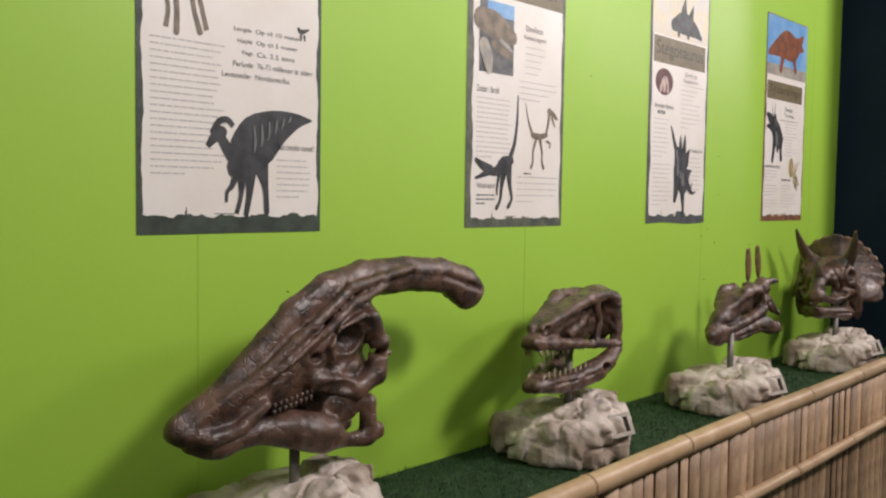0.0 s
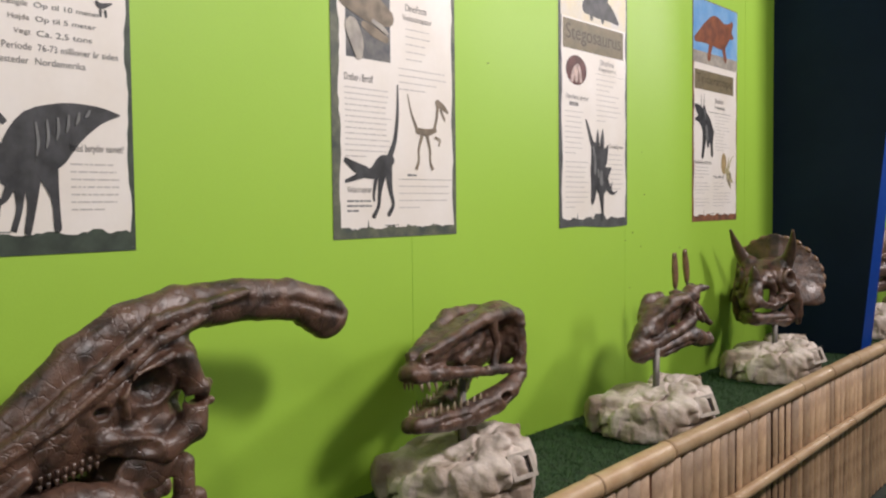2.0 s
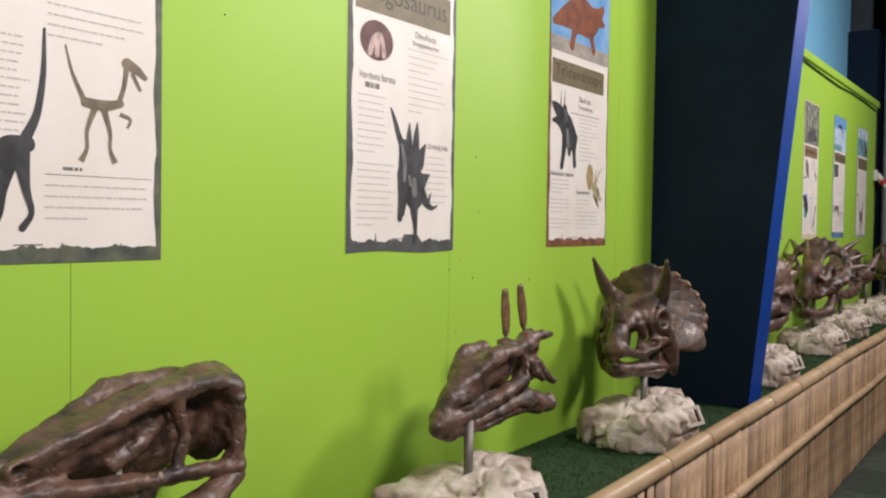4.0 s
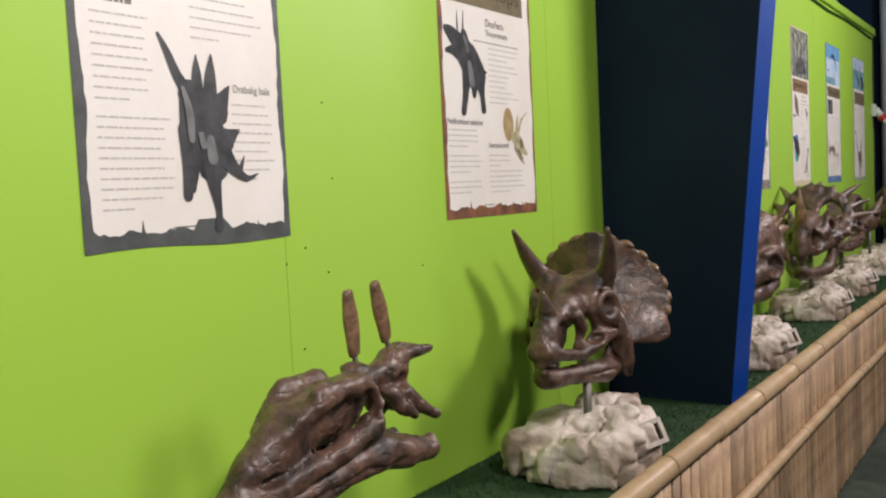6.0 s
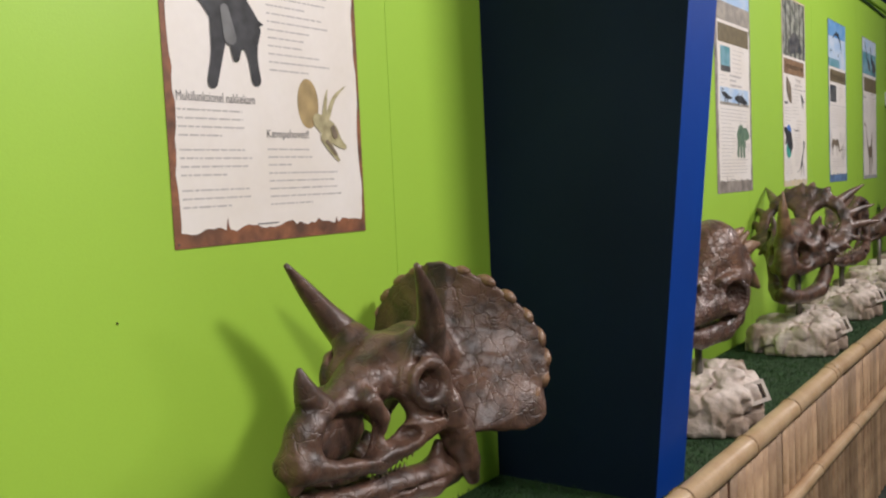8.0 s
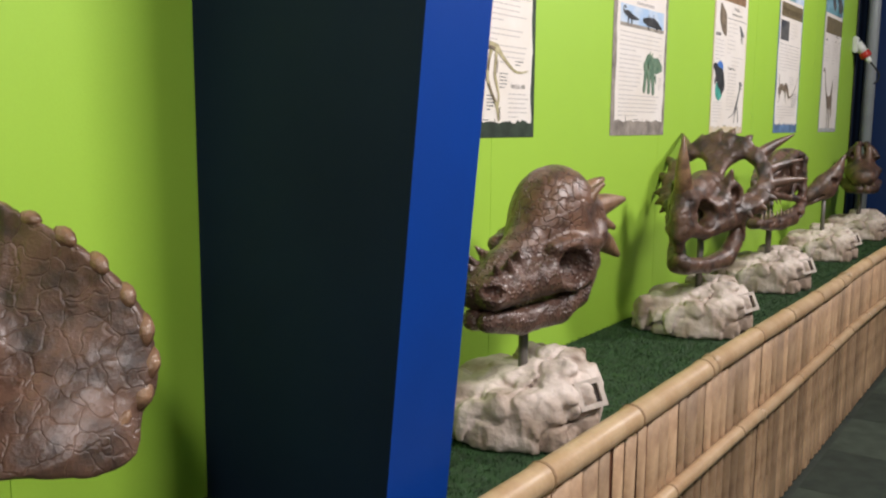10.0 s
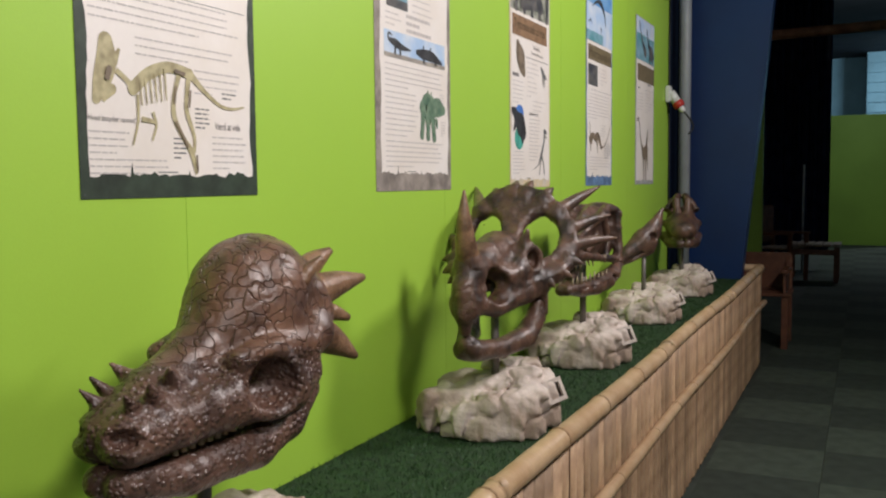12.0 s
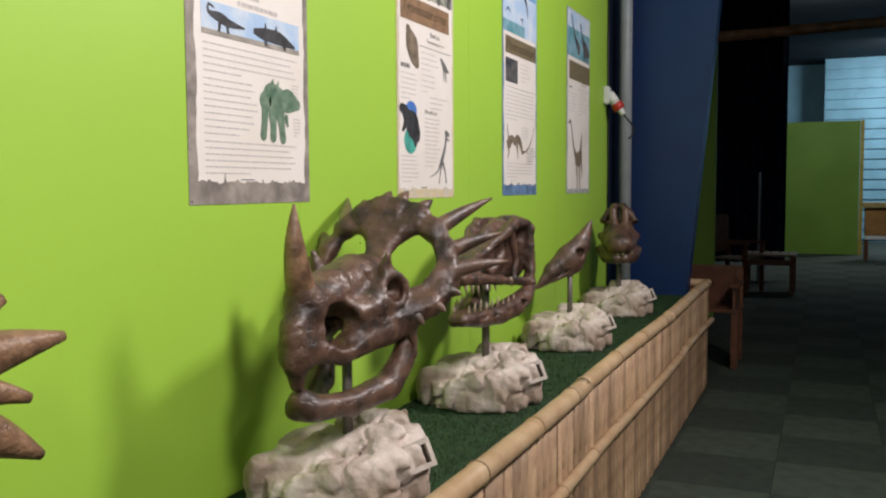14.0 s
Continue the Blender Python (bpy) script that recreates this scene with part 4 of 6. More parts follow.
def dome_upper(P):
    S = side(P)
    d = blend(ball(P, (0, 0.082, 0.53), (0.098, 0.118, 0.106)), ball(P, (0, 0.075, 0.46), (0.095, 0.105, 0.10)), 0.05)
    d = blend(d, chain(P, [(0, 0.04, 0.48, 0.085), (0, -0.07, 0.434, 0.054), (0, -0.16, 0.40, 0.050), (0, -0.22, 0.372, 0.044)], 0.05, 0.95), 0.05)
    d = blend(d, chain(S, [(0.03, -0.24, 0.36, 0.035), (0.06, -0.08, 0.385, 0.045), (0.075, 0.06, 0.385, 0.05), (0.072, 0.105, 0.40, 0.045)], 0.03), 0.03)
    d = blend(d, chain(S, [(0.082, -0.06, 0.447, 0.018), (0.098, 0.01, 0.456, 0.02), (0.095, 0.11, 0.45, 0.025)], 0.02), 0.02)
    d = carve(d, ball(S, (0.128, -0.018, 0.402), (0.078, 0.048, 0.045)))
    d = carve(d, ball(S, (0.075, -0.10, 0.44), (0.025, 0.017, 0.013)))
    d = carve(d, ball(S, (0.075, -0.145, 0.425), (0.025, 0.017, 0.012)))
    d = carve(d, ball(S, (0.045, -0.26, 0.37), (0.025, 0.018, 0.013)))
    d = blend(d, ring(S, (0.103, -0.004, 0.402), (1, -0.55, 0.1), 0.050, 0.009), 0.010)
    for a, r in (((0.055, 0.165, 0.52), 0.04), ((0.03, 0.17, 0.555), 0.032), ((0.075, 0.15, 0.46), 0.04), ((0.07, 0.18, 0.49), 0.028), ((0.0, 0.18, 0.5), 0.034)):
        d = blend(d, ball(S, a, r), 0.02)
    for a, b in (((0.030, -0.225, 0.400), (0.042, -0.255, 0.432)), ((0.042, -0.20, 0.412), (0.058, -0.225, 0.445)), ((0.042, -0.165, 0.432), (0.058, -0.185, 0.458))):
        d = blend(d, limb(S, a, b, 0.014, 0.003), 0.008)
    pebble = grain(P, 75, 8)
    snout = np.clip((0.05 - P[1]) / 0.06, 0, 1) * np.clip((0.47 - P[2]) / 0.03, 0, 1)
    crack = np.clip(1 - np.abs(grain(P, 30, 12)) * 8, 0, 1) * np.clip((P[2] - 0.44) / 0.03, 0, 1)
    return d + 0.35 * rough(P) - 0.0008 * snout * pebble + 0.0025 * crack


def dome_lower(P):
    S = side(P)
    d = chain(S, [(0.02, -0.245, 0.300, 0.026), (0.04, -0.14, 0.288, 0.034), (0.06, 0.0, 0.295, 0.036), (0.07, 0.07, 0.325, 0.036), (0.07, 0.125, 0.365, 0.03)], 0.03)
    return d + 0.7 * rough(P)


def dome_skull():
    ob = skull("dome_skull", BASES[4], (-1.485, 5.945), 0, "brown domed skull cast with cracked crown and rear spikes", 0.30)
    carved("cranium", dome_upper, (-0.17, -0.33, 0.28), (0.17, 0.40, 0.66), 0.0044, CRACKED, ob)
    carved("lower_jaw", dome_lower, (-0.14, -0.31, 0.24), (0.14, 0.23, 0.42), 0.005, CRACKED, ob)
    for a, b, k in (((0.055, 0.16, 0.52), (0.085, 0.312, 0.540), 0.036), ((0.03, 0.17, 0.55), (0.052, 0.250, 0.595), 0.030), ((0.075, 0.15, 0.46), (0.098, 0.258, 0.398), 0.036),
                    ((0.07, 0.18, 0.49), (0.085, 0.255, 0.470), 0.022), ((0.08, 0.11, 0.55), (0.10, 0.15, 0.59), 0.016)):
        m = tuple((p + q) / 2 + (0.004 if i == 2 else 0) for i, (p, q) in enumerate(zip(a, b)))
        horn(ob, "spike", [(*a, k), (*m, k * 0.70), (*b, 0.007)], HORN, True)
    head = [o for o in ob.children if o.name.startswith(("cranium", "lower_jaw"))]
    for o in head:
        o.data.materials.append(PEBBLED)
        for q in o.data.polygons:
            z, y = q.center.z, q.center.y
            q.material_index = 1 if z < 0.452 - 0.3 * max(0, y - 0.06) else 0
    for sgn in (-1, 1):
        tooth_row(ob, [((sgn * (0.05 + 0.0022 * i), -0.17 + 0.016 * i, 0.326 + 0.0012 * i), (0, 0, 0.018)) for i in range(13)], 0.0055)


FRILL_MID, FRILL_W, FRILL_H, FRILL_BEND = (0, 0.12, 0.532), 0.205, 0.200, 1.3


def rim_spikes():
    """Foot, tip and thickness of the spikes round the frill's edge, on one side."""
    n, up = Vector((0, -0.722, 0.692)), Vector((0, 0.692, 0.722))
    rows = []
    for angle, long, thick in ((84, 0.050, 0.024), (66, 0.045, 0.024), (47, 0.21, 0.025), (26, 0.16, 0.023), (8, 0.15, 0.023), (-13, 0.028, 0.022), (-29, 0.026, 0.022), (-45, 0.026, 0.022), (-62, 0.024, 0.02)):
        a = radians(angle)
        u, v = 0.92 * FRILL_W * math.cos(a), 0.92 * FRILL_H * math.sin(a)
        w = -FRILL_BEND * u * u + 0.5 * FRILL_BEND * v * v
        foot = Vector(FRILL_MID) + Vector((u, 0, 0)) + v * up + w * n
        out = (Vector((math.cos(a), 0, 0)) + math.sin(a) * up + Vector((0, 0.35 if long < 0.1 else 0.95, 0.05))).normalized()
        tip = foot + (long + 0.02) * out
        rows.append((tuple(foot), tuple(tip), thick))
    return rows


SPIKES = rim_spikes()


def spiked_upper(P):
    S = side(P)
    d = chain(P, [(0, -0.255, 0.42, 0.032), (0, -0.22, 0.475, 0.044), (0, -0.12, 0.495, 0.056), (0, 0.0, 0.505, 0.066), (0, 0.06, 0.51, 0.06)], 0.03, 1.0)
    d = blend(d, chain(P, [(0, -0.262, 0.43, 0.034), (0, -0.27, 0.365, 0.030), (0, -0.262, 0.315, 0.016)], 0.02), 0.02)
    d = blend(d, chain(P, [(0, -0.225, 0.48, 0.036), (0, -0.245, 0.53, 0.031)], 0.02), 0.03)
    d = blend(d, chain(S, [(0.02, -0.25, 0.385, 0.028), (0.05, -0.15, 0.375, 0.036), (0.08, -0.03, 0.40, 0.045), (0.105, 0.05, 0.40, 0.038), (0.12, 0.06, 0.33, 0.022)], 0.02), 0.03)
    d = blend(d, chain(S, [(0.04, -0.2, 0.43, 0.022), (0.075, -0.06, 0.455, 0.034), (0.09, 0.02, 0.49, 0.04)], 0.02), 0.03)
    d = blend(d, limb(S, (0.085, 0.0, 0.52), (0.098, -0.012, 0.575), 0.024, 0.008), 0.015)
    plate, u, v, w = frill_sheet(P, FRILL_MID, (0, -0.722, 0.692), FRILL_W, FRILL_H, FRILL_BEND, 0.019)
    hole = (np.sqrt(((np.abs(u) - 0.092) / 0.057) ** 2 + ((v - 0.022) / 0.086) ** 2) - 1) * 0.06
    d = blend(d, carve(plate + 0.006 * grain(P, 28, 6), hole, 0.025), 0.035)
    for a, b, r in SPIKES:
        d = blend(d, ball(S, a, r * 1.1), 0.02)
    d = carve(d, ball(S, (0.130, 0.0, 0.488), (0.065, 0.034, 0.030)))
    d = carve(d, ball(S, (0.05, -0.170, 0.428), (0.10, 0.050, 0.050)))
    d = blend(d, ring(S, (0.108, 0.0, 0.490), (1, -0.5, 0.1), 0.036, 0.010), 0.010)
    d = blend(d, chain(S, [(0.055, -0.13, 0.392, 0.016), (0.095, -0.03, 0.425, 0.014), (0.115, 0.06, 0.44, 0.012)], 0.01), 0.012)
    d = carve(d, ball(S, (0.10, 0.03, 0.345), (0.05, 0.028, 0.030)))
    return d + rough(P, 1.3)


def spiked_lower(P):
    S = side(P)
    d = chain(P, [(0, -0.245, 0.275, 0.028), (0, -0.2, 0.245, 0.03)], 0.02)
    d = blend(d, chain(S, [(0.02, -0.23, 0.255, 0.028), (0.055, -0.12, 0.245, 0.03), (0.09, 0.0, 0.26, 0.034), (0.105, 0.05, 0.31, 0.03), (0.11, 0.06, 0.36, 0.022)], 0.02), 0.02)
    return d + rough(P, 0.8)


def spiked_skull():
    ob = skull("spiked_skull", BASES[5], (-1.53, 7.255), 4, "dark brown horned skull cast with an open spiked frill", 0.46, (1, 1.06, 1))
    carved("cranium", spiked_upper, (-0.31, -0.32, 0.28), (0.31, 0.56, 0.78), 0.0048, BONE, ob)
    horn(ob, "nose_horn", [(0, -0.230, 0.49, 0.036), (0, -0.252, 0.555, 0.029), (0, -0.264, 0.625, 0.019), (0, -0.262, 0.698, 0.003)], HORN)
    for a, b, k in SPIKES:
        m = tuple((p + q) / 2 for p, q in zip(a, b))
        horn(ob, "frill_spike", [(*a, k), (m[0], m[1], m[2] + 0.004, k * 0.68), (*b, 0.003)], BONE, True)
    carved("lower_jaw", spiked_lower, (-0.16, -0.30, 0.18), (0.16, 0.12, 0.40), 0.005, BONE, ob)


def tyrant_skull():
    ob = skull("tyrant_skull", BASES[6], (-1.55, 8.20), 2, "large dark brown predator skull cast with long pale fangs", 0.36, (1.10, 1.08, 1.05))
    carved("cranium", lambda P: hunter_upper(P, 0.045), (-0.14, -0.30, 0.27), (0.14, 0.32, 0.66), 0.0055, BONE, ob)
    carved("lower_jaw", hunter_lower, (-0.14, -0.29, 0.17), (0.14, 0.28, 0.37), 0.006, BONE, ob)
    hunter_teeth(ob, 9, 1.35)
    ob.location.z += 0.055


def winged_field(P):
    d = chain(P, [(0, -0.17, 0.280, 0.012), (0, -0.09, 0.345, 0.046), (0, 0.00, 0.40, 0.072), (0, 0.06, 0.47, 0.046), (0, 0.115, 0.575, 0.007)], 0.03, 0.75)
    d = carve(d, ball(side(P), (0.035, 0.03, 0.43), (0.03, 0.024, 0.018)))
    d = carve(d, chain(side(P), [(0.025, -0.09, 0.32, 0.006), (0.03, 0.01, 0.385, 0.010)], 0.01))
    return d + rough(P, 0.7)


def winged_skull():
    ob = skull("winged_reptile_skull", BASES[7], (-1.56, 9.33), -42, "narrow dark brown flying reptile skull cast with pointed crest", 0.40)
    carved("cranium", winged_field, (-0.08, -0.31, 0.26), (0.08, 0.22, 0.60), 0.006, BONE, ob)


def giant_upper(P):
    S = side(P)
    d = chain(P, [(0, -0.15, 0.385, 0.058), (0, -0.03, 0.41, 0.074), (0, 0.09, 0.45, 0.065)], 0.04, 1.2)
    d = blend(d, chain(S, [(0.025, -0.05, 0.46, 0.02), (0.03, 0.0, 0.56, 0.018), (0.02, 0.07, 0.58, 0.02), (0.05, 0.12, 0.50, 0.03)], 0.02), 0.02)
    d = blend(d, chain(S, [(0.082, 0.02, 0.42, 0.024), (0.082, 0.06, 0.49, 0.020), (0.05, 0.09, 0.55, 0.018)], 0.02), 0.02)
    d = carve(d, ball(S, (0.09, 0.04, 0.47), (0.035, 0.04, 0.035)))
    return d + rough(P, 0.8)


def giant_lower(P):
    S = side(P)
    d = chain(S, [(0.02, -0.16, 0.315, 0.03), (0.06, -0.06, 0.315, 0.032), (0.085, 0.08, 0.34, 0.03)], 0.03)
    return d + rough(P, 0.8)


def giant_skull():
    ob = skull("long_neck_skull", BASES[8], (-1.575, 10.44), 14, "dark brown sauropod skull cast with an arched nose", 0.40, (1.15, 1.15, 1.06))
    carved("cranium", giant_upper, (-0.17, -0.23, 0.32), (0.17, 0.19, 0.63), 0.006, BONE, ob)
    carved("lower_jaw", giant_lower, (-0.15, -0.22, 0.26), (0.15, 0.14, 0.40), 0.006, BONE, ob)
    for sgn in (-1, 1):
        tooth_row(ob, [((sgn * (0.012 + 0.011 * i), -0.185 + 0.012 * i, 0.335), (0, 0, 0.02)) for i in range(5)], 0.006)


for build in (crested_skull, hunter_skull, plated_skull, horned_skull, dome_skull, spiked_skull, tyrant_skull, winged_skull, giant_skull):
    build()

# ---- posters ----
PAPER = mat("poster_paper", (0.86, 0.80, 0.75), 0.45, 0.03, 5, colour2=(0.81, 0.74, 0.67))
INK = mat("grey_ink", (0.055, 0.055, 0.06), 0.5, 0.3, 25, colour2=(0.02, 0.02, 0.022))
INKGREY = mat("mid_grey_ink", (0.20, 0.20, 0.20), 0.5, 0.2, 30)
FAINT = mat("faint_print", (0.60, 0.555, 0.53), 0.5, 0.1, 60)
HEADING = mat("heading_ink", (0.20, 0.185, 0.18), 0.5, 0.1, 60)
OLIVE = mat("olive_band", (0.20, 0.155, 0.085), 0.5, 0.15, 25, colour2=(0.16, 0.13, 0.075))
OLIVETEXT = mat("band_lettering", (0.07, 0.05, 0.025), 0.5, 0.1, 40)
SKYPRINT = mat("sky_print", (0.10, 0.30, 0.62), 0.45, 0.15, 7, colour2=(0.25, 0.45, 0.70))
PALESKY = mat("pale_sky_print", (0.42, 0.58, 0.80), 0.45, 0.1, 9, colour2=(0.66, 0.72, 0.80))
TEAL = mat("teal_print", (0.10, 0.30, 0.34), 0.45, 0.2, 12, colour2=(0.28, 0.45, 0.55))
DIMPRINT = mat("dark_photo_print", (0.05, 0.055, 0.065), 0.4, 0.4, 18, colour2=(0.16, 0.15, 0.14))
WOODSPRINT = mat("woods_print", (0.42, 0.42, 0.36), 0.45, 0.3, 22, colour2=(0.10, 0.11, 0.08))
GROUNDPRINT = mat("ground_print", (0.30, 0.27, 0.24), 0.45, 0.3, 20, colour2=(0.45, 0.40, 0.34))
BEIGE = mat("beige_print", (0.72, 0.62, 0.42), 0.45, 0.1, 9, colour2=(0.66, 0.62, 0.58))
RUST = mat("rust_print", (0.28, 0.09, 0.04), 0.45, 0.3, 20, colour2=(0.15, 0.05, 0.03))
BONEPRINT = mat("bone_print", (0.52, 0.46, 0.27), 0.5, 0.25, 40, colour2=(0.32, 0.27, 0.15))
TAN = mat("tan_print", (0.50, 0.36, 0.17), 0.5, 0.2, 30)
SEPIA = mat("sepia_print", (0.26, 0.20, 0.14), 0.5, 0.25, 30)
MOSSPRINT = mat("moss_green_print", (0.09, 0.17, 0.11), 0.5, 0.4, 35, colour2=(0.20, 0.28, 0.19))
AQUA = mat("aqua_print", (0.08, 0.42, 0.34), 0.5, 0.2, 20)
AZURE = mat("azure_print", (0.08, 0.22, 0.62), 0.5, 0.2, 20)
MAROON = mat("maroon_print", (0.12, 0.03, 0.025), 0.5, 0.2, 20)
PINKISH = mat("pale_pink_print", (0.62, 0.45, 0.40), 0.5, 0.2, 40)
EDGES = (mat("border_green", (0.055, 0.075, 0.055), 0.5, 0.25, 18), mat("border_moss", (0.14, 0.145, 0.10), 0.5, 0.4, 14, colour2=(0.05, 0.065, 0.055)),
         mat("border_slate", (0.095, 0.10, 0.10), 0.5, 0.2, 14), mat("border_rust", (0.30, 0.12, 0.06), 0.5, 0.4, 16, colour2=(0.12, 0.06, 0.04)),
         mat("border_forest", (0.04, 0.06, 0.04), 0.5, 0.25, 18), mat("border_stone", (0.36, 0.31, 0.27), 0.55, 0.25, 14),
         mat("border_straw", (0.68, 0.55, 0.32), 0.5, 0.2, 12, colour2=(0.62, 0.56, 0.48)), mat("border_blue", (0.16, 0.27, 0.46), 0.5, 0.25, 14),
         mat("border_mist", (0.50, 0.52, 0.50), 0.5, 0.2, 14))
LAYER = 0.0005


def flat(p, name, points, material, layer, label=""):
    """A flat printed patch on the poster: points in metres across and up."""
    bm = bmesh.new()
    bm.faces.new([bm.verts.new((0.0015 + LAYER * layer, u, v)) for u, v in points])
    bm.normal_update()
    bmesh.ops.triangulate(bm, faces=bm.faces, ngon_method="EAR_CLIP")
    return part(name, bm, material, p, label)


def patch(p, name, u0, v0, u1, v1, material, layer=2, label=""):
    return flat(p, name, ((u0, v0), (u1, v0), (u1, v1), (u0, v1)), material, layer, label)


def oval(p, name, u, v, a, b, material, layer=2):
    return flat(p, name, [(u + a * math.cos(k * math.tau / 28), v + b * math.sin(k * math.tau / 28)) for k in range(28)], material, layer)


def lines(p, u0, v0, u1, rows, pitch, seed=0, ragged=0.2, thick=0.0032, material=None):
    """Print too fine to read: a block of broken bars."""
    g = random.Random(seed)
    bm = bmesh.new()
    x = 0.0015 + LAYER * 2
    for r in range(rows):
        v = v0 - r * pitch
        u, end = u0, u1 - (u1 - u0) * ragged * g.random()
        if r == rows - 1:
            end = u0 + (u1 - u0) * (0.3 + 0.4 * g.random())
        while u < end:
            w = min(0.006 + 0.022 * g.random(), end - u)
            bm.faces.new([bm.verts.new((x, a, b)) for a, b in ((u, v), (u + w, v), (u + w, v + thick), (u, v + thick))])
            u += w + 0.003
    return part("text_block", bm, material or FAINT, p)


def words(p, text, u0, v0, u1, height, material=None, layer=3):
    """Readable lettering fitted into a box."""
    data = bpy.data.curves.new("lettering", "FONT")
    data.body = text
    ob = new("lettering", data)
    mesh = bpy.data.meshes.new_from_object(ob.evaluated_get(bpy.context.evaluated_depsgraph_get()))
    bpy.data.objects.remove(ob)
    xs, ys = [v.co.x for v in mesh.vertices], [v.co.y for v in mesh.vertices]
    sx, sy = (u1 - u0) / (max(xs) - min(xs)), height / (max(ys) - min(ys))
    lx, ly = min(xs), min(ys)
    for v in mesh.vertices:
        v.co = (0.0015 + LAYER * layer, u0 + (v.co.x - lx) * sx, v0 + (v.co.y - ly) * sy)
    mesh.materials.clear()
    return link("lettering", mesh, material or HEADING, p)


def figure(p, name, strokes, material, layer=3):
    """A printed animal, drawn in tapering brush strokes of (across, up, width)."""
    bm = bmesh.new()
    for i, stroke in enumerate(strokes):
        x = 0.0015 + LAYER * layer + 0.00012 * i
        left, right = [], []
        fine = []
        for a, b in zip(stroke, stroke[1:]):
            fine += [tuple(m + (n - m) * f for m, n in zip(a, b)) for f in (0, 0.34, 0.67)]
        fine.append(stroke[-1])
        smooth = [fine[0]] + [tuple((a + 2 * b + c) / 4 for a, b, c in zip(*t)) for t in zip(fine, fine[1:], fine[2:])] + [fine[-1]]
        for k, (u, v, w) in enumerate(smooth):
            a, b = smooth[max(k - 1, 0)], smooth[min(k + 1, len(smooth) - 1)]
            du, dv = b[0] - a[0], b[1] - a[1]
            n = math.hypot(du, dv) or 1
            left.append(bm.verts.new((x, u - dv / n * w / 2, v + du / n * w / 2)))
            right.append(bm.verts.new((x, u + dv / n * w / 2, v - du / n * w / 2)))
        for k in range(len(left) - 1):
            bm.faces.new((left[k], right[k], right[k + 1], left[k + 1]))
        for ring, q in ((0, smooth[0]), (-1, smooth[-1])):
            if q[2] > 0.012:
                c = [bm.verts.new((x, q[0] + q[2] / 2 * math.cos(t * math.tau / 10), q[1] + q[2] / 2 * math.sin(t * math.tau / 10))) for t in range(10)]
                for vert in c:
                    vert.co.x += 0.00006
                bm.faces.new(c)
    return part(name, bm, material, p)


def poster(index, y, width, label, left=0.024, right=0.018, low=0.042, top=0.66):
    """The sheet with its printed border and the torn-looking paper area."""
    p = empty("poster", (WALL, y, 1.33))
    tagged(p, label, "poster", "dinosaur posters on the wall")
    g = random.Random(index)
    bm = bmesh.new()
    nu, nv = 8, 20
    grid = []
    for side_x in (0.0006, 0.0015):
        grid.append([[bm.verts.new((side_x + 0.004 * max(0, 0.12 - j / nv) * 8 * (0.4 + 0.6 * math.sin(i * 1.3 + index)) * 0.25 * (1 if index == 2 else 0.3), width * i / nu, j / nv + (0.004 * math.sin(i * 0.8) if index == 2 and j == 0 else 0)))
                      for i in range(nu + 1)] for j in range(nv + 1)])
    for k, sheet in enumerate(grid):
        for j in range(nv):
            for i in range(nu):
                f = (sheet[j][i], sheet[j][i + 1], sheet[j + 1][i + 1], sheet[j + 1][i])
                bm.faces.new(f if k else f[::-1])
    part("sheet", bm, EDGES[index], p, "printed weathered border")
    pts = []
    n = 46
    for k in range(n):
        pts.append((left + (width - left - right) * k / n, low + 0.009 * g.random() * g.random() + 0.003 * math.sin(k * 0.7 + index)))
    for k in range(n):
        pts.append((width - right + 0.004 * (g.random() - 0.5) + 0.003 * math.sin(k * 0.6 + 2 * index), low + (0.985 - low) * k / n))
    for k in range(12):
        pts.append((width - right - (width - left - right) * k / 12, 0.985 + 0.003 * g.random()))
    for k in range(n):
        pts.append((left + 0.005 * (g.random() - 0.5) - 0.003 * math.sin(k * 0.5), 0.985 - (0.985 - low) * k / n))
    flat(p, "paper_area", pts, PAPER, 1, "cream paper print area")
    for f, high in ((0.22, 0.026), (0.56, 0.012), (0.83, 0.010)):
        u = left + (width - left - right) * f
        flat(p, "tear", ((u - 0.006, low - 0.004), (u + 0.008, low - 0.004), (u + 0.002, low + 0.3 * high), (u, low + high)), EDGES[index], 2)
    patch(p, "bar_code", width * 0.38, low + 0.006, width * 0.49, low + 0.0085, INKGREY, 2)
    for u, v in ((0.008, 0.008), (width - 0.008, 0.008), (0.008, 0.992), (width - 0.008, 0.992)):
        oval(p, "pin", u, v, 0.0022, 0.0022, DIMPRINT, 3)
    return p


def heading_band(p, u0, v0, u1, v1, text, colour=None):
    patch(p, "title_band", u0, v0, u1, v1, colour or OLIVE, 2)
    words(p, text, u0 + 0.02, v0 + 0.018, u1 - 0.02, v1 - v0 - 0.034, OLIVETEXT)


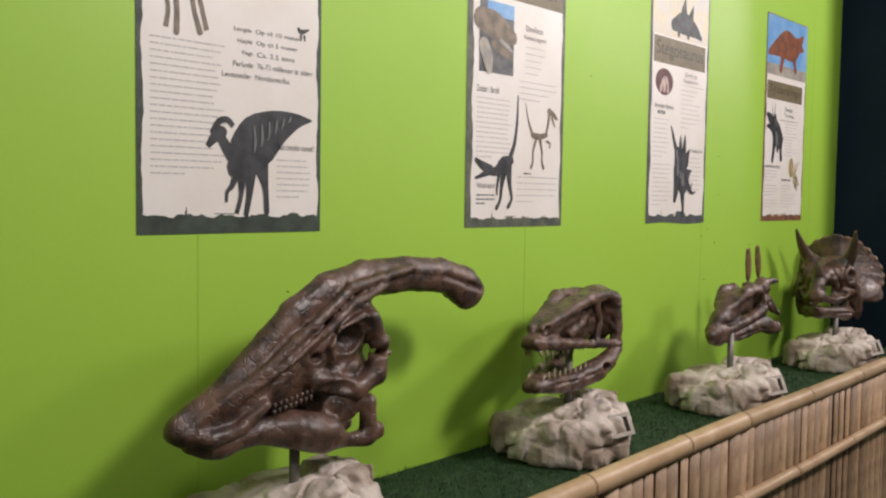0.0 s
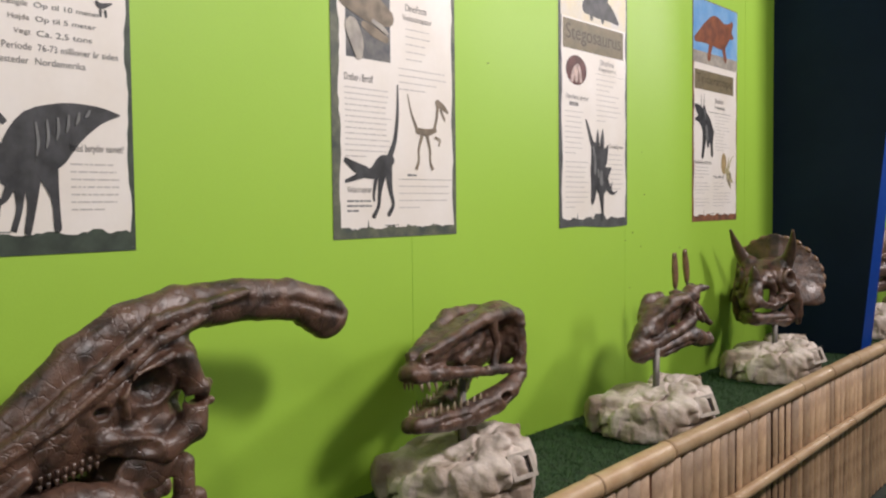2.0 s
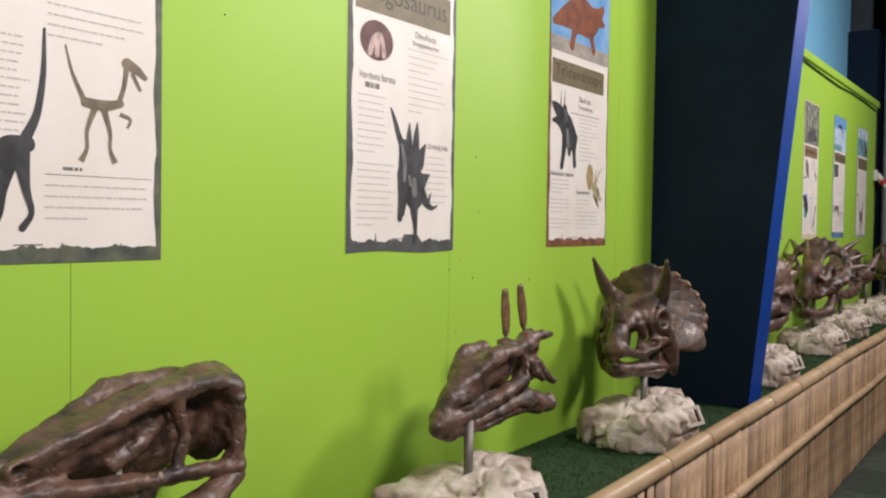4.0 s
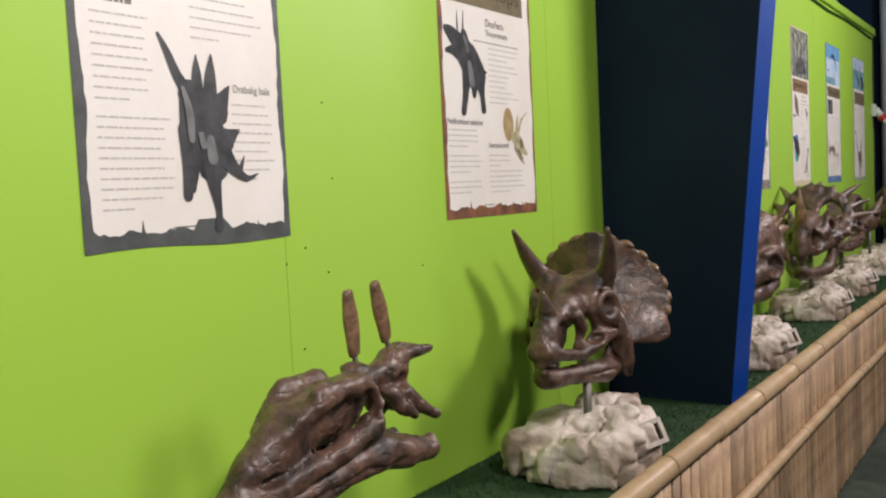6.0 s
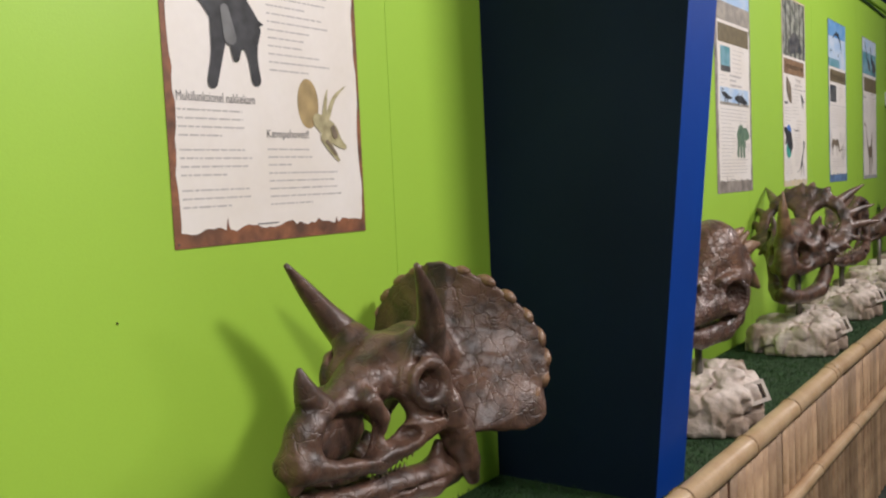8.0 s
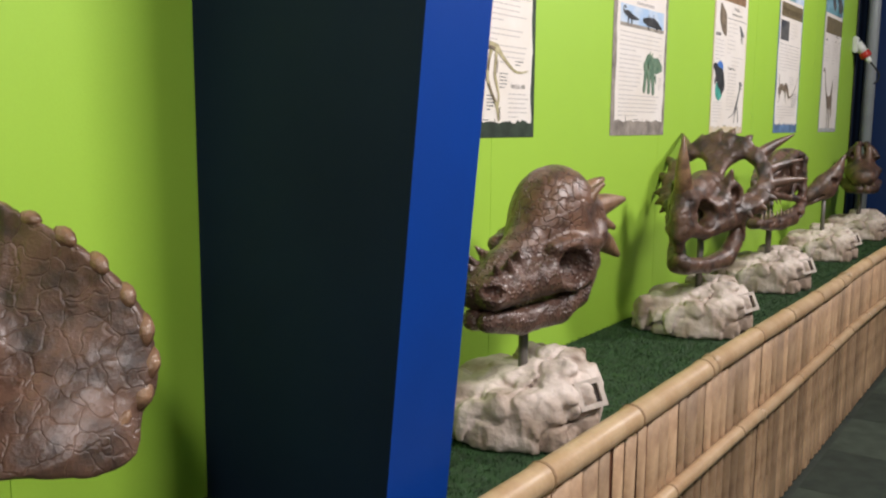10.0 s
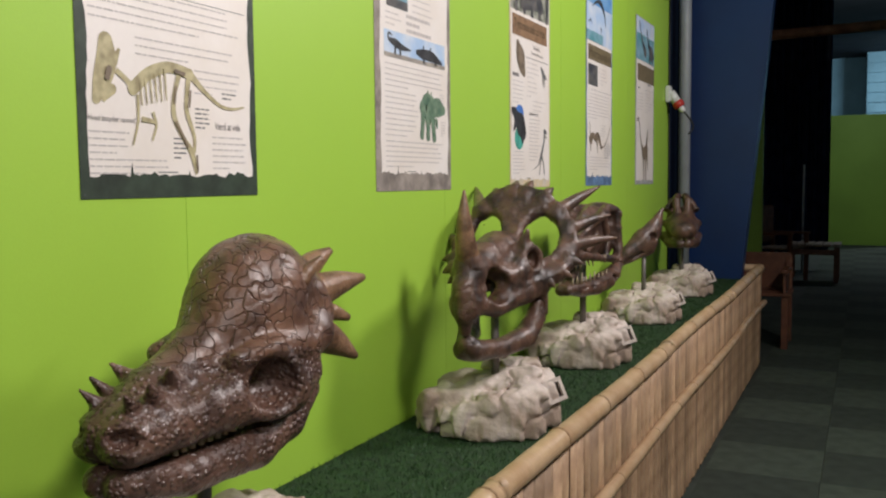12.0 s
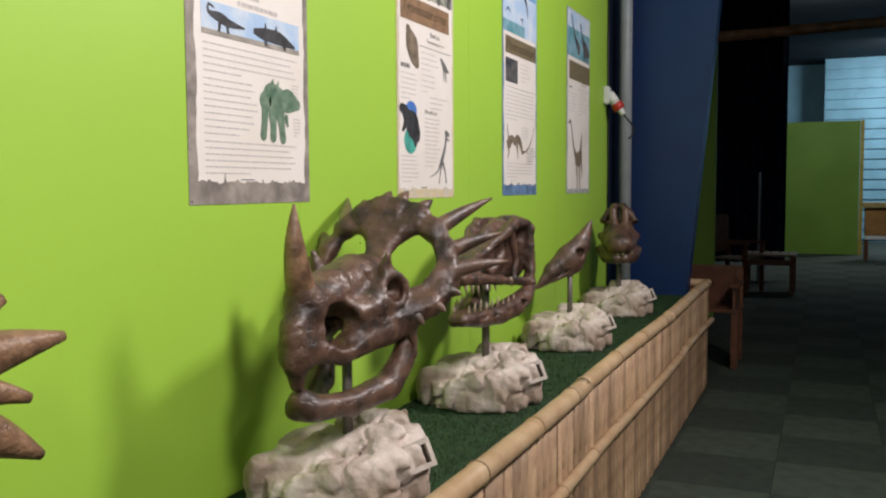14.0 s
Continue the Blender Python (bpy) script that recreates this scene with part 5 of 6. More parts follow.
def poster_crested():
    p = poster(0, 0.945, 0.505, "cream poster with a dark crested dinosaur and dark green border", left=0.014, right=0.012, low=0.038)
    lines(p, 0.032, 0.43, 0.225, 21, 0.0148, 1)
    figure(p, "skeleton_print", [[(0.06, 0.56, 0.012), (0.078, 0.50, 0.01), (0.07, 0.455, 0.012)], [(0.09, 0.56, 0.014), (0.098, 0.5, 0.012), (0.096, 0.447, 0.014)],
                                 [(0.13, 0.56, 0.014), (0.14, 0.5, 0.01), (0.155, 0.455, 0.014)], [(0.145, 0.56, 0.014), (0.16, 0.51, 0.01), (0.172, 0.462, 0.012)]], SEPIA)
    for i, (a, b, l, r) in enumerate((("Længde", "Op til 10 meter", 0.245, 0.44), ("Højde", "Op til 5 meter", 0.255, 0.43), ("Vægt", "Ca. 2,5 tons", 0.265, 0.42),
                                      ("Periode", "76-73 millioner år siden", 0.242, 0.475), ("Levesteder", "Nordamerika", 0.212, 0.405))):
        v = 0.470 - 0.0265 * i
        m = l + 0.008 * len(a)
        words(p, a, l, v, m, 0.013)
        words(p, b, m + 0.012, v, r, 0.013, INKGREY)
    figure(p, "animal_print", [[(0.476, 0.279, 0.003), (0.43, 0.277, 0.036), (0.37, 0.258, 0.085), (0.315, 0.225, 0.13), (0.275, 0.185, 0.105), (0.255, 0.155, 0.06)],
                               [(0.265, 0.165, 0.06), (0.228, 0.195, 0.03), (0.207, 0.225, 0.022)], [(0.212, 0.235, 0.028), (0.19, 0.22, 0.024), (0.174, 0.2, 0.012)],
                               [(0.19, 0.235, 0.018), (0.205, 0.262, 0.016), (0.228, 0.266, 0.014), (0.243, 0.25, 0.012)], [(0.265, 0.15, 0.03), (0.266, 0.09, 0.011), (0.252, 0.046, 0.012)],
                               [(0.288, 0.16, 0.045), (0.29, 0.1, 0.017), (0.279, 0.045, 0.014)], [(0.318, 0.17, 0.05), (0.335, 0.11, 0.014), (0.338, 0.05, 0.015)],
                               [(0.25, 0.135, 0.02), (0.238, 0.108, 0.013), (0.225, 0.098, 0.009), (0.224, 0.072, 0.006)]], INK)
    figure(p, "stripes_print", [[(0.30 + 0.022 * i, 0.255 + 0.006 * i, 0.004), (0.305 + 0.02 * i, 0.215 + 0.012 * i, 0.007), (0.30 + 0.02 * i, 0.19 + 0.016 * i, 0.003)] for i in range(6)], INKGREY, 6)
    figure(p, "small_animal_print", [[(0.43, 0.505, 0.006), (0.44, 0.495, 0.014), (0.465, 0.505, 0.004)], [(0.44, 0.49, 0.006), (0.44, 0.475, 0.004)], [(0.45, 0.49, 0.006), (0.452, 0.475, 0.004)]], INK)
    words(p, "Hvad betyder navnet?", 0.367, 0.197, 0.482, 0.02)
    lines(p, 0.367, 0.175, 0.480, 7, 0.0150, 2)
    patch(p, "title_band", 0.03, 0.70, 0.48, 0.79, OLIVE, 2)
    patch(p, "photo", 0.012, 0.80, 0.495, 0.99, PALESKY, 2)


def poster_raptor():
    p = poster(1, 2.012, 0.503, "cream poster with a photo, running raptor and skeleton print", left=0.027, right=0.017, low=0.026)
    patch(p, "photo", 0.054, 0.480, 0.222, 0.70, DIMPRINT, 2, "dark photo of a reptile head")
    patch(p, "photo_sky", 0.09, 0.655, 0.222, 0.70, SKYPRINT, 3)
    figure(p, "head_print", [[(0.06, 0.64, 0.07), (0.12, 0.63, 0.09), (0.17, 0.61, 0.08), (0.212, 0.60, 0.05)], [(0.12, 0.57, 0.02), (0.16, 0.555, 0.03), (0.205, 0.54, 0.02)]], SEPIA, 4)
    figure(p, "throat_print", [[(0.075, 0.56, 0.05), (0.095, 0.52, 0.05), (0.10, 0.49, 0.03)], [(0.15, 0.585, 0.012), (0.19, 0.57, 0.016), (0.213, 0.555, 0.01)]], GROUNDPRINT, 6)
    heading_band(p, 0.04, 0.72, 0.485, 0.805, "Velociraptor")
    patch(p, "photo", 0.03, 0.815, 0.49, 0.985, WOODSPRINT, 2)
    words(p, "DinoFacts", 0.285, 0.632, 0.375, 0.019)
    words(p, "Velociraptor", 0.272, 0.600, 0.398, 0.021)
    lines(p, 0.285, 0.580, 0.40, 5, 0.021, 3, 0.4)
    lines(p, 0.255, 0.468, 0.47, 4, 0.019, 4, 0.3)
    words(p, "Dræber i flertal!", 0.046, 0.418, 0.152, 0.020)
    lines(p, 0.046, 0.398, 0.235, 13, 0.0150, 5)
    figure(p, "animal_print", [[(0.249, 0.423, 0.005), (0.248, 0.34, 0.011), (0.236, 0.265, 0.015), (0.212, 0.22, 0.022)], [(0.217, 0.212, 0.03), (0.186, 0.2, 0.058), (0.15, 0.176, 0.034), (0.115, 0.172, 0.02)],
                               [(0.12, 0.18, 0.028), (0.085, 0.188, 0.03), (0.041, 0.211, 0.012)], [(0.11, 0.172, 0.02), (0.07, 0.16, 0.014), (0.043, 0.152, 0.008)],
                               [(0.185, 0.185, 0.034), (0.172, 0.13, 0.015), (0.168, 0.085, 0.010), (0.149, 0.06, 0.014)], [(0.205, 0.195, 0.034), (0.214, 0.13, 0.015), (0.228, 0.09, 0.010), (0.208, 0.064, 0.014)],
                               [(0.16, 0.17, 0.015), (0.148, 0.12, 0.009), (0.15, 0.10, 0.006)]], INK)
    figure(p, "skeleton_print", [[(0.29, 0.4, 0.003), (0.303, 0.35, 0.006), (0.33, 0.3, 0.012)], [(0.33, 0.3, 0.018), (0.37, 0.296, 0.022), (0.407, 0.305, 0.014)], [(0.40, 0.3, 0.011), (0.415, 0.34, 0.009), (0.42, 0.38, 0.012)],
                                 [(0.42, 0.385, 0.022), (0.445, 0.375, 0.018), (0.466, 0.36, 0.008)], [(0.432, 0.368, 0.008), (0.452, 0.335, 0.006)], [(0.35, 0.29, 0.013), (0.332, 0.245, 0.007), (0.336, 0.215, 0.006), (0.322, 0.19, 0.012)],
                                 [(0.37, 0.29, 0.013), (0.385, 0.245, 0.007), (0.382, 0.215, 0.006), (0.395, 0.19, 0.012)], [(0.405, 0.285, 0.008), (0.432, 0.278, 0.005), (0.422, 0.26, 0.005)]], SEPIA)
    words(p, "Velociraptor", 0.05, 0.118, 0.142, 0.022)
    lines(p, 0.05, 0.098, 0.145, 3, 0.0130, 6, 0.1, 0.005, INKGREY)
    lines(p, 0.285, 0.170, 0.395, 1, 0.02, 7, 0, 0.006, INKGREY)
    patch(p, "rule", 0.25, 0.1605, 0.48, 0.1618, INKGREY, 2)
    lines(p, 0.25, 0.140, 0.475, 4, 0.0200, 8)


def poster_plated():
    p = poster(2, 3.086, 0.490, "cream poster with a grey plated dinosaur and slate border", left=0.019, right=0.014, low=0.029)
    patch(p, "photo", 0.012, 0.748, 0.478, 0.99, BEIGE, 2)
    figure(p, "herd_print", [[(0.18, 0.80, 0.05), (0.26, 0.82, 0.10), (0.36, 0.80, 0.06), (0.42, 0.77, 0.012)], [(0.22, 0.80, 0.03), (0.22, 0.765, 0.02)], [(0.30, 0.80, 0.03), (0.30, 0.765, 0.02)], [(0.26, 0.86, 0.05), (0.27, 0.92, 0.004)], [(0.32, 0.85, 0.04), (0.34, 0.90, 0.004)]], INK)
    heading_band(p, 0.026, 0.638, 0.458, 0.742, "Stegosaurus")
    oval(p, "oval_photo", 0.115, 0.565, 0.07, 0.053, MAROON)
    figure(p, "claw_print", [[(0.085, 0.53, 0.02), (0.10, 0.565, 0.022), (0.115, 0.585, 0.006)], [(0.115, 0.53, 0.02), (0.118, 0.57, 0.02), (0.12, 0.59, 0.006)], [(0.145, 0.53, 0.018), (0.138, 0.565, 0.018), (0.128, 0.588, 0.006)]], PINKISH)
    words(p, "DinoFacts", 0.285, 0.602, 0.385, 0.018)
    words(p, "Stegosaurus", 0.272, 0.576, 0.40, 0.018)
    patch(p, "rule", 0.25, 0.5660, 0.45, 0.5670, INKGREY, 2)
    lines(p, 0.255, 0.545, 0.44, 9, 0.0190, 11, 0.5)
    words(p, "Verdens første", 0.042, 0.459, 0.196, 0.021)
    lines(p, 0.068, 0.437, 0.175, 1, 0.02, 12, 0, 0.014, HEADING)
    lines(p, 0.04, 0.415, 0.165, 9, 0.0185, 13)
    lines(p, 0.04, 0.235, 0.20, 10, 0.0180, 14)
    words(p, "Drabelig hale", 0.352, 0.291, 0.452, 0.020)
    lines(p, 0.345, 0.270, 0.458, 9, 0.0185, 15)
    figure(p, "animal_print", [[(0.177, 0.395, 0.006), (0.195, 0.365, 0.016), (0.215, 0.32, 0.022), (0.24, 0.285, 0.03)], [(0.245, 0.285, 0.06), (0.262, 0.24, 0.10), (0.275, 0.19, 0.115), (0.29, 0.155, 0.08)],
                               [(0.262, 0.285, 0.032), (0.262, 0.33, 0.022), (0.263, 0.363, 0.002)], [(0.292, 0.285, 0.036), (0.296, 0.33, 0.026), (0.300, 0.367, 0.003)], [(0.305, 0.255, 0.06), (0.341, 0.308, 0.004)],
                               [(0.322, 0.20, 0.05), (0.362, 0.222, 0.004)], [(0.225, 0.22, 0.03), (0.226, 0.15, 0.020), (0.224, 0.094, 0.022)], [(0.245, 0.16, 0.03), (0.236, 0.105, 0.014)],
                               [(0.285, 0.16, 0.055), (0.29, 0.11, 0.03), (0.297, 0.06, 0.014), (0.294, 0.03, 0.02)], [(0.31, 0.18, 0.05), (0.345, 0.14, 0.025), (0.375, 0.122, 0.013), (0.406, 0.134, 0.002)],
                               [(0.355, 0.14, 0.016), (0.370, 0.170, 0.002)]], INK)
    figure(p, "belly_print", [[(0.262, 0.215, 0.012), (0.268, 0.19, 0.016)], [(0.285, 0.20, 0.02), (0.288, 0.165, 0.026)], [(0.225, 0.30, 0.008), (0.24, 0.25, 0.02), (0.24, 0.2, 0.014)]], INKGREY, 7)


def poster_horned():
    p = poster(3, 4.172, 0.503, "cream poster with a three-horned dinosaur and rust-brown lower border", left=0.015, right=0.011, low=0.026)
    patch(p, "photo", 0.004, 0.712, 0.499, 0.996, SKYPRINT, 2)
    patch(p, "photo_ground", 0.004, 0.712, 0.499, 0.765, GROUNDPRINT, 3)
    figure(p, "animal_print", [[(0.03, 0.815, 0.03), (0.13, 0.85, 0.09), (0.23, 0.875, 0.15), (0.33, 0.86, 0.13), (0.40, 0.90, 0.06), (0.43, 0.93, 0.03)], [(0.20, 0.83, 0.06), (0.18, 0.78, 0.03), (0.17, 0.745, 0.035)],
                               [(0.33, 0.83, 0.06), (0.34, 0.79, 0.03), (0.355, 0.755, 0.03)], [(0.40, 0.88, 0.05), (0.44, 0.87, 0.02)]], RUST, 4)
    heading_band(p, 0.02, 0.595, 0.455, 0.682, "Triceratops")
    words(p, "DinoFacts", 0.238, 0.545, 0.338, 0.021)
    words(p, "Triceratops", 0.235, 0.513, 0.358, 0.022)
    patch(p, "rule", 0.170, 0.4975, 0.420, 0.5000, HEADING, 2)
    figure(p, "animal_print_2", [[(0.022, 0.52, 0.012), (0.05, 0.51, 0.04), (0.09, 0.485, 0.06)], [(0.026, 0.458, 0.010), (0.06, 0.462, 0.026), (0.10, 0.455, 0.05)], [(0.09, 0.505, 0.008), (0.09, 0.57, 0.002)], [(0.115, 0.505, 0.009), (0.122, 0.575, 0.002)],
                                 [(0.10, 0.47, 0.07), (0.14, 0.445, 0.10), (0.185, 0.40, 0.085)], [(0.12, 0.51, 0.03), (0.135, 0.47, 0.04)], [(0.2, 0.415, 0.03), (0.233, 0.412, 0.003)], [(0.13, 0.42, 0.05), (0.118, 0.345, 0.026), (0.104, 0.296, 0.024)],
                                 [(0.195, 0.4, 0.055), (0.203, 0.345, 0.022), (0.209, 0.306, 0.024)], [(0.165, 0.385, 0.04), (0.162, 0.345, 0.018)]], INK)
    figure(p, "shade_print", [[(0.115, 0.505, 0.006), (0.13, 0.485, 0.018), (0.135, 0.46, 0.006)], [(0.14, 0.43, 0.02), (0.15, 0.38, 0.03)]], INKGREY, 7)
    lines(p, 0.245, 0.482, 0.43, 11, 0.0155, 21, 0.5)
    words(p, "Multifunktionel nakkekam", 0.022, 0.260, 0.202, 0.017)
    lines(p, 0.022, 0.243, 0.205, 4, 0.0150, 22)
    lines(p, 0.022, 0.172, 0.205, 4, 0.0150, 23)
    lines(p, 0.022, 0.100, 0.205, 3, 0.0150, 24)
    words(p, "Kæmpehoved!", 0.228, 0.193, 0.342, 0.021)
    lines(p, 0.228, 0.174, 0.350, 3, 0.0150, 25)
    lines(p, 0.228, 0.128, 0.455, 5, 0.0150, 26)
    oval(p, "frill_print", 0.345, 0.268, 0.030, 0.050, TAN)
    figure(p, "skull_print", [[(0.388, 0.24, 0.014), (0.395, 0.275, 0.01), (0.402, 0.30, 0.002)], [(0.40, 0.245, 0.014), (0.42, 0.285, 0.01), (0.458, 0.31, 0.002)], [(0.37, 0.235, 0.03), (0.405, 0.215, 0.045), (0.43, 0.19, 0.022), (0.452, 0.18, 0.008)],
                              [(0.385, 0.20, 0.02), (0.41, 0.172, 0.016), (0.428, 0.152, 0.006)]], BONEPRINT, 4)
    figure(p, "skull_shade_print", [[(0.41, 0.225, 0.012), (0.418, 0.205, 0.014)], [(0.39, 0.195, 0.008), (0.42, 0.165, 0.006)]], SEPIA, 8)


def poster_dome():
    p = poster(4, 5.933, 0.500, "cream poster with a pale dome-headed skeleton and dark green border", left=0.022, right=0.02)
    patch(p, "photo", 0.012, 0.70, 0.49, 0.985, TEAL, 2)
    patch(p, "title_band", 0.03, 0.60, 0.47, 0.685, OLIVE, 2)
    lines(p, 0.05, 0.57, 0.25, 5, 0.017, 31)
    lines(p, 0.03, 0.47, 0.26, 5, 0.0165, 32)
    patch(p, "rule", 0.270, 0.3935, 0.466, 0.3950, INKGREY, 2)
    lines(p, 0.03, 0.385, 0.45, 5, 0.0150, 33)
    lines(p, 0.14, 0.300, 0.455, 3, 0.0150, 34)
    lines(p, 0.30, 0.255, 0.465, 4, 0.0150, 35)
    figure(p, "skeleton_print", [[(0.068, 0.285, 0.034), (0.07, 0.25, 0.05), (0.055, 0.21, 0.042), (0.042, 0.18, 0.02)], [(0.085, 0.25, 0.02), (0.1, 0.275, 0.006)], [(0.08, 0.2, 0.02), (0.055, 0.178, 0.01)], [(0.09, 0.235, 0.012), (0.112, 0.222, 0.011), (0.135, 0.203, 0.013)],
                                 [(0.13, 0.205, 0.026), (0.17, 0.238, 0.026), (0.225, 0.258, 0.022), (0.286, 0.248, 0.022)], [(0.284, 0.25, 0.018), (0.33, 0.215, 0.010), (0.38, 0.188, 0.008), (0.42, 0.186, 0.006), (0.458, 0.193, 0.003)],
                                 [(0.255, 0.245, 0.014), (0.238, 0.2, 0.010), (0.235, 0.16, 0.014), (0.262, 0.118, 0.009), (0.288, 0.09, 0.016), (0.298, 0.046, 0.006)], [(0.282, 0.24, 0.014), (0.272, 0.185, 0.010), (0.276, 0.165, 0.013), (0.297, 0.12, 0.008), (0.292, 0.09, 0.01)],
                                 [(0.142, 0.195, 0.008), (0.142, 0.145, 0.006), (0.126, 0.10, 0.004)], [(0.18, 0.165, 0.007), (0.190, 0.14, 0.006), (0.176, 0.11, 0.004)], [(0.150, 0.15, 0.010), (0.185, 0.146, 0.008)]]
           + [[(0.148 + 0.013 * i, 0.222 + 0.006 * i, 0.005), (0.152 + 0.013 * i, 0.175 + 0.003 * i, 0.003)] for i in range(6)], BONEPRINT, 3)
    figure(p, "bone_shade_print", [[(0.072, 0.235, 0.014), (0.066, 0.215, 0.01)], [(0.244, 0.22, 0.005), (0.238, 0.185, 0.005)], [(0.24, 0.15, 0.005), (0.275, 0.10, 0.005)], [(0.285, 0.215, 0.005), (0.28, 0.18, 0.004)], [(0.298, 0.085, 0.005), (0.300, 0.05, 0.004)], [(0.24, 0.25, 0.008), (0.27, 0.245, 0.008)]], SEPIA, 8)
    words(p, "Hvad betyder navnet?", 0.022, 0.138, 0.136, 0.013)
    lines(p, 0.022, 0.120, 0.125, 4, 0.0125, 36)
    lines(p, 0.022, 0.070, 0.245, 3, 0.0125, 37)
    words(p, "Værd at vide", 0.36, 0.140, 0.442, 0.015)
    lines(p, 0.35, 0.122, 0.465, 6, 0.0130, 38)
    lines(p, 0.30, 0.178, 0.345, 5, 0.0095, 39, 0.2, 0.003, INKGREY)
    lines(p, 0.235, 0.115, 0.275, 5, 0.0095, 40, 0.2, 0.003, INKGREY)
    lines(p, 0.385, 0.215, 0.435, 2, 0.0095, 41, 0.2, 0.003, INKGREY)


def poster_stone():
    p = poster(5, 6.973, 0.495, "cream poster with a blue picture strip and green dinosaur, stone border", left=0.03, right=0.022, low=0.05)
    patch(p, "photo", 0.02, 0.75, 0.48, 0.985, PALESKY, 2)
    patch(p, "photo_ground", 0.02, 0.75, 0.48, 0.83, GROUNDPRINT, 3)
    patch(p, "title_band", 0.04, 0.655, 0.46, 0.735, OLIVE, 2)
    patch(p, "small_photo", 0.07, 0.53, 0.199, 0.64, TEAL, 2)
    patch(p, "small_photo_shade", 0.07, 0.53, 0.199, 0.555, DIMPRINT, 3)
    lines(p, 0.23, 0.63, 0.42, 6, 0.0190, 51, 0.4)
    lines(p, 0.06, 0.51, 0.165, 3, 0.0160, 52)
    for i in range(3):
        lines(p, 0.19, 0.512 - 0.021 * i, 0.43, 1, 0.02, 53 + i, 0, 0.010, FAINT)
    patch(p, "picture_strip", 0.053, 0.386, 0.452, 0.462, PALESKY, 2)
    patch(p, "strip_ground", 0.053, 0.386, 0.452, 0.398, GROUNDPRINT, 3)
    figure(p, "strip_animal_print", [[(0.10, 0.448, 0.004), (0.078, 0.456, 0.006), (0.075, 0.435, 0.008), (0.12, 0.43, 0.026), (0.155, 0.42, 0.02), (0.215, 0.418, 0.003)], [(0.12, 0.42, 0.01), (0.115, 0.396, 0.008)], [(0.145, 0.42, 0.01), (0.15, 0.397, 0.008)],
                                [(0.25, 0.42, 0.012), (0.29, 0.418, 0.03), (0.36, 0.418, 0.036), (0.43, 0.402, 0.006)], [(0.30, 0.41, 0.014), (0.30, 0.39, 0.01)], [(0.38, 0.41, 0.014), (0.385, 0.39, 0.01)], [(0.30, 0.43, 0.01), (0.30, 0.446, 0.002)], [(0.345, 0.43, 0.01), (0.348, 0.446, 0.002)]], INK, 4)
    lines(p, 0.057, 0.365, 0.44, 5, 0.0155, 57, 0.1)
    lines(p, 0.057, 0.285, 0.27, 9, 0.0155, 58)
    lines(p, 0.057, 0.143, 0.44, 6, 0.0145, 59, 0.12)
    figure(p, "animal_print", [[(0.295, 0.255, 0.05), (0.315, 0.262, 0.085), (0.35, 0.255, 0.08)], [(0.365, 0.262, 0.05), (0.40, 0.262, 0.066), (0.438, 0.255, 0.03)], [(0.293, 0.24, 0.03), (0.29, 0.2, 0.024), (0.284, 0.168, 0.026)],
                               [(0.325, 0.22, 0.035), (0.328, 0.19, 0.024), (0.326, 0.165, 0.026)], [(0.36, 0.22, 0.035), (0.366, 0.19, 0.024), (0.370, 0.163, 0.026)], [(0.325, 0.295, 0.016), (0.328, 0.312, 0.003)], [(0.345, 0.29, 0.014), (0.352, 0.308, 0.003)], [(0.385, 0.22, 0.016), (0.392, 0.195, 0.006)]], MOSSPRINT)
    lines(p, 0.415, 0.302, 0.45, 5, 0.0085, 60, 0.2, 0.003, FAINT)
    lines(p, 0.42, 0.215, 0.455, 6, 0.0085, 61, 0.2, 0.003, FAINT)


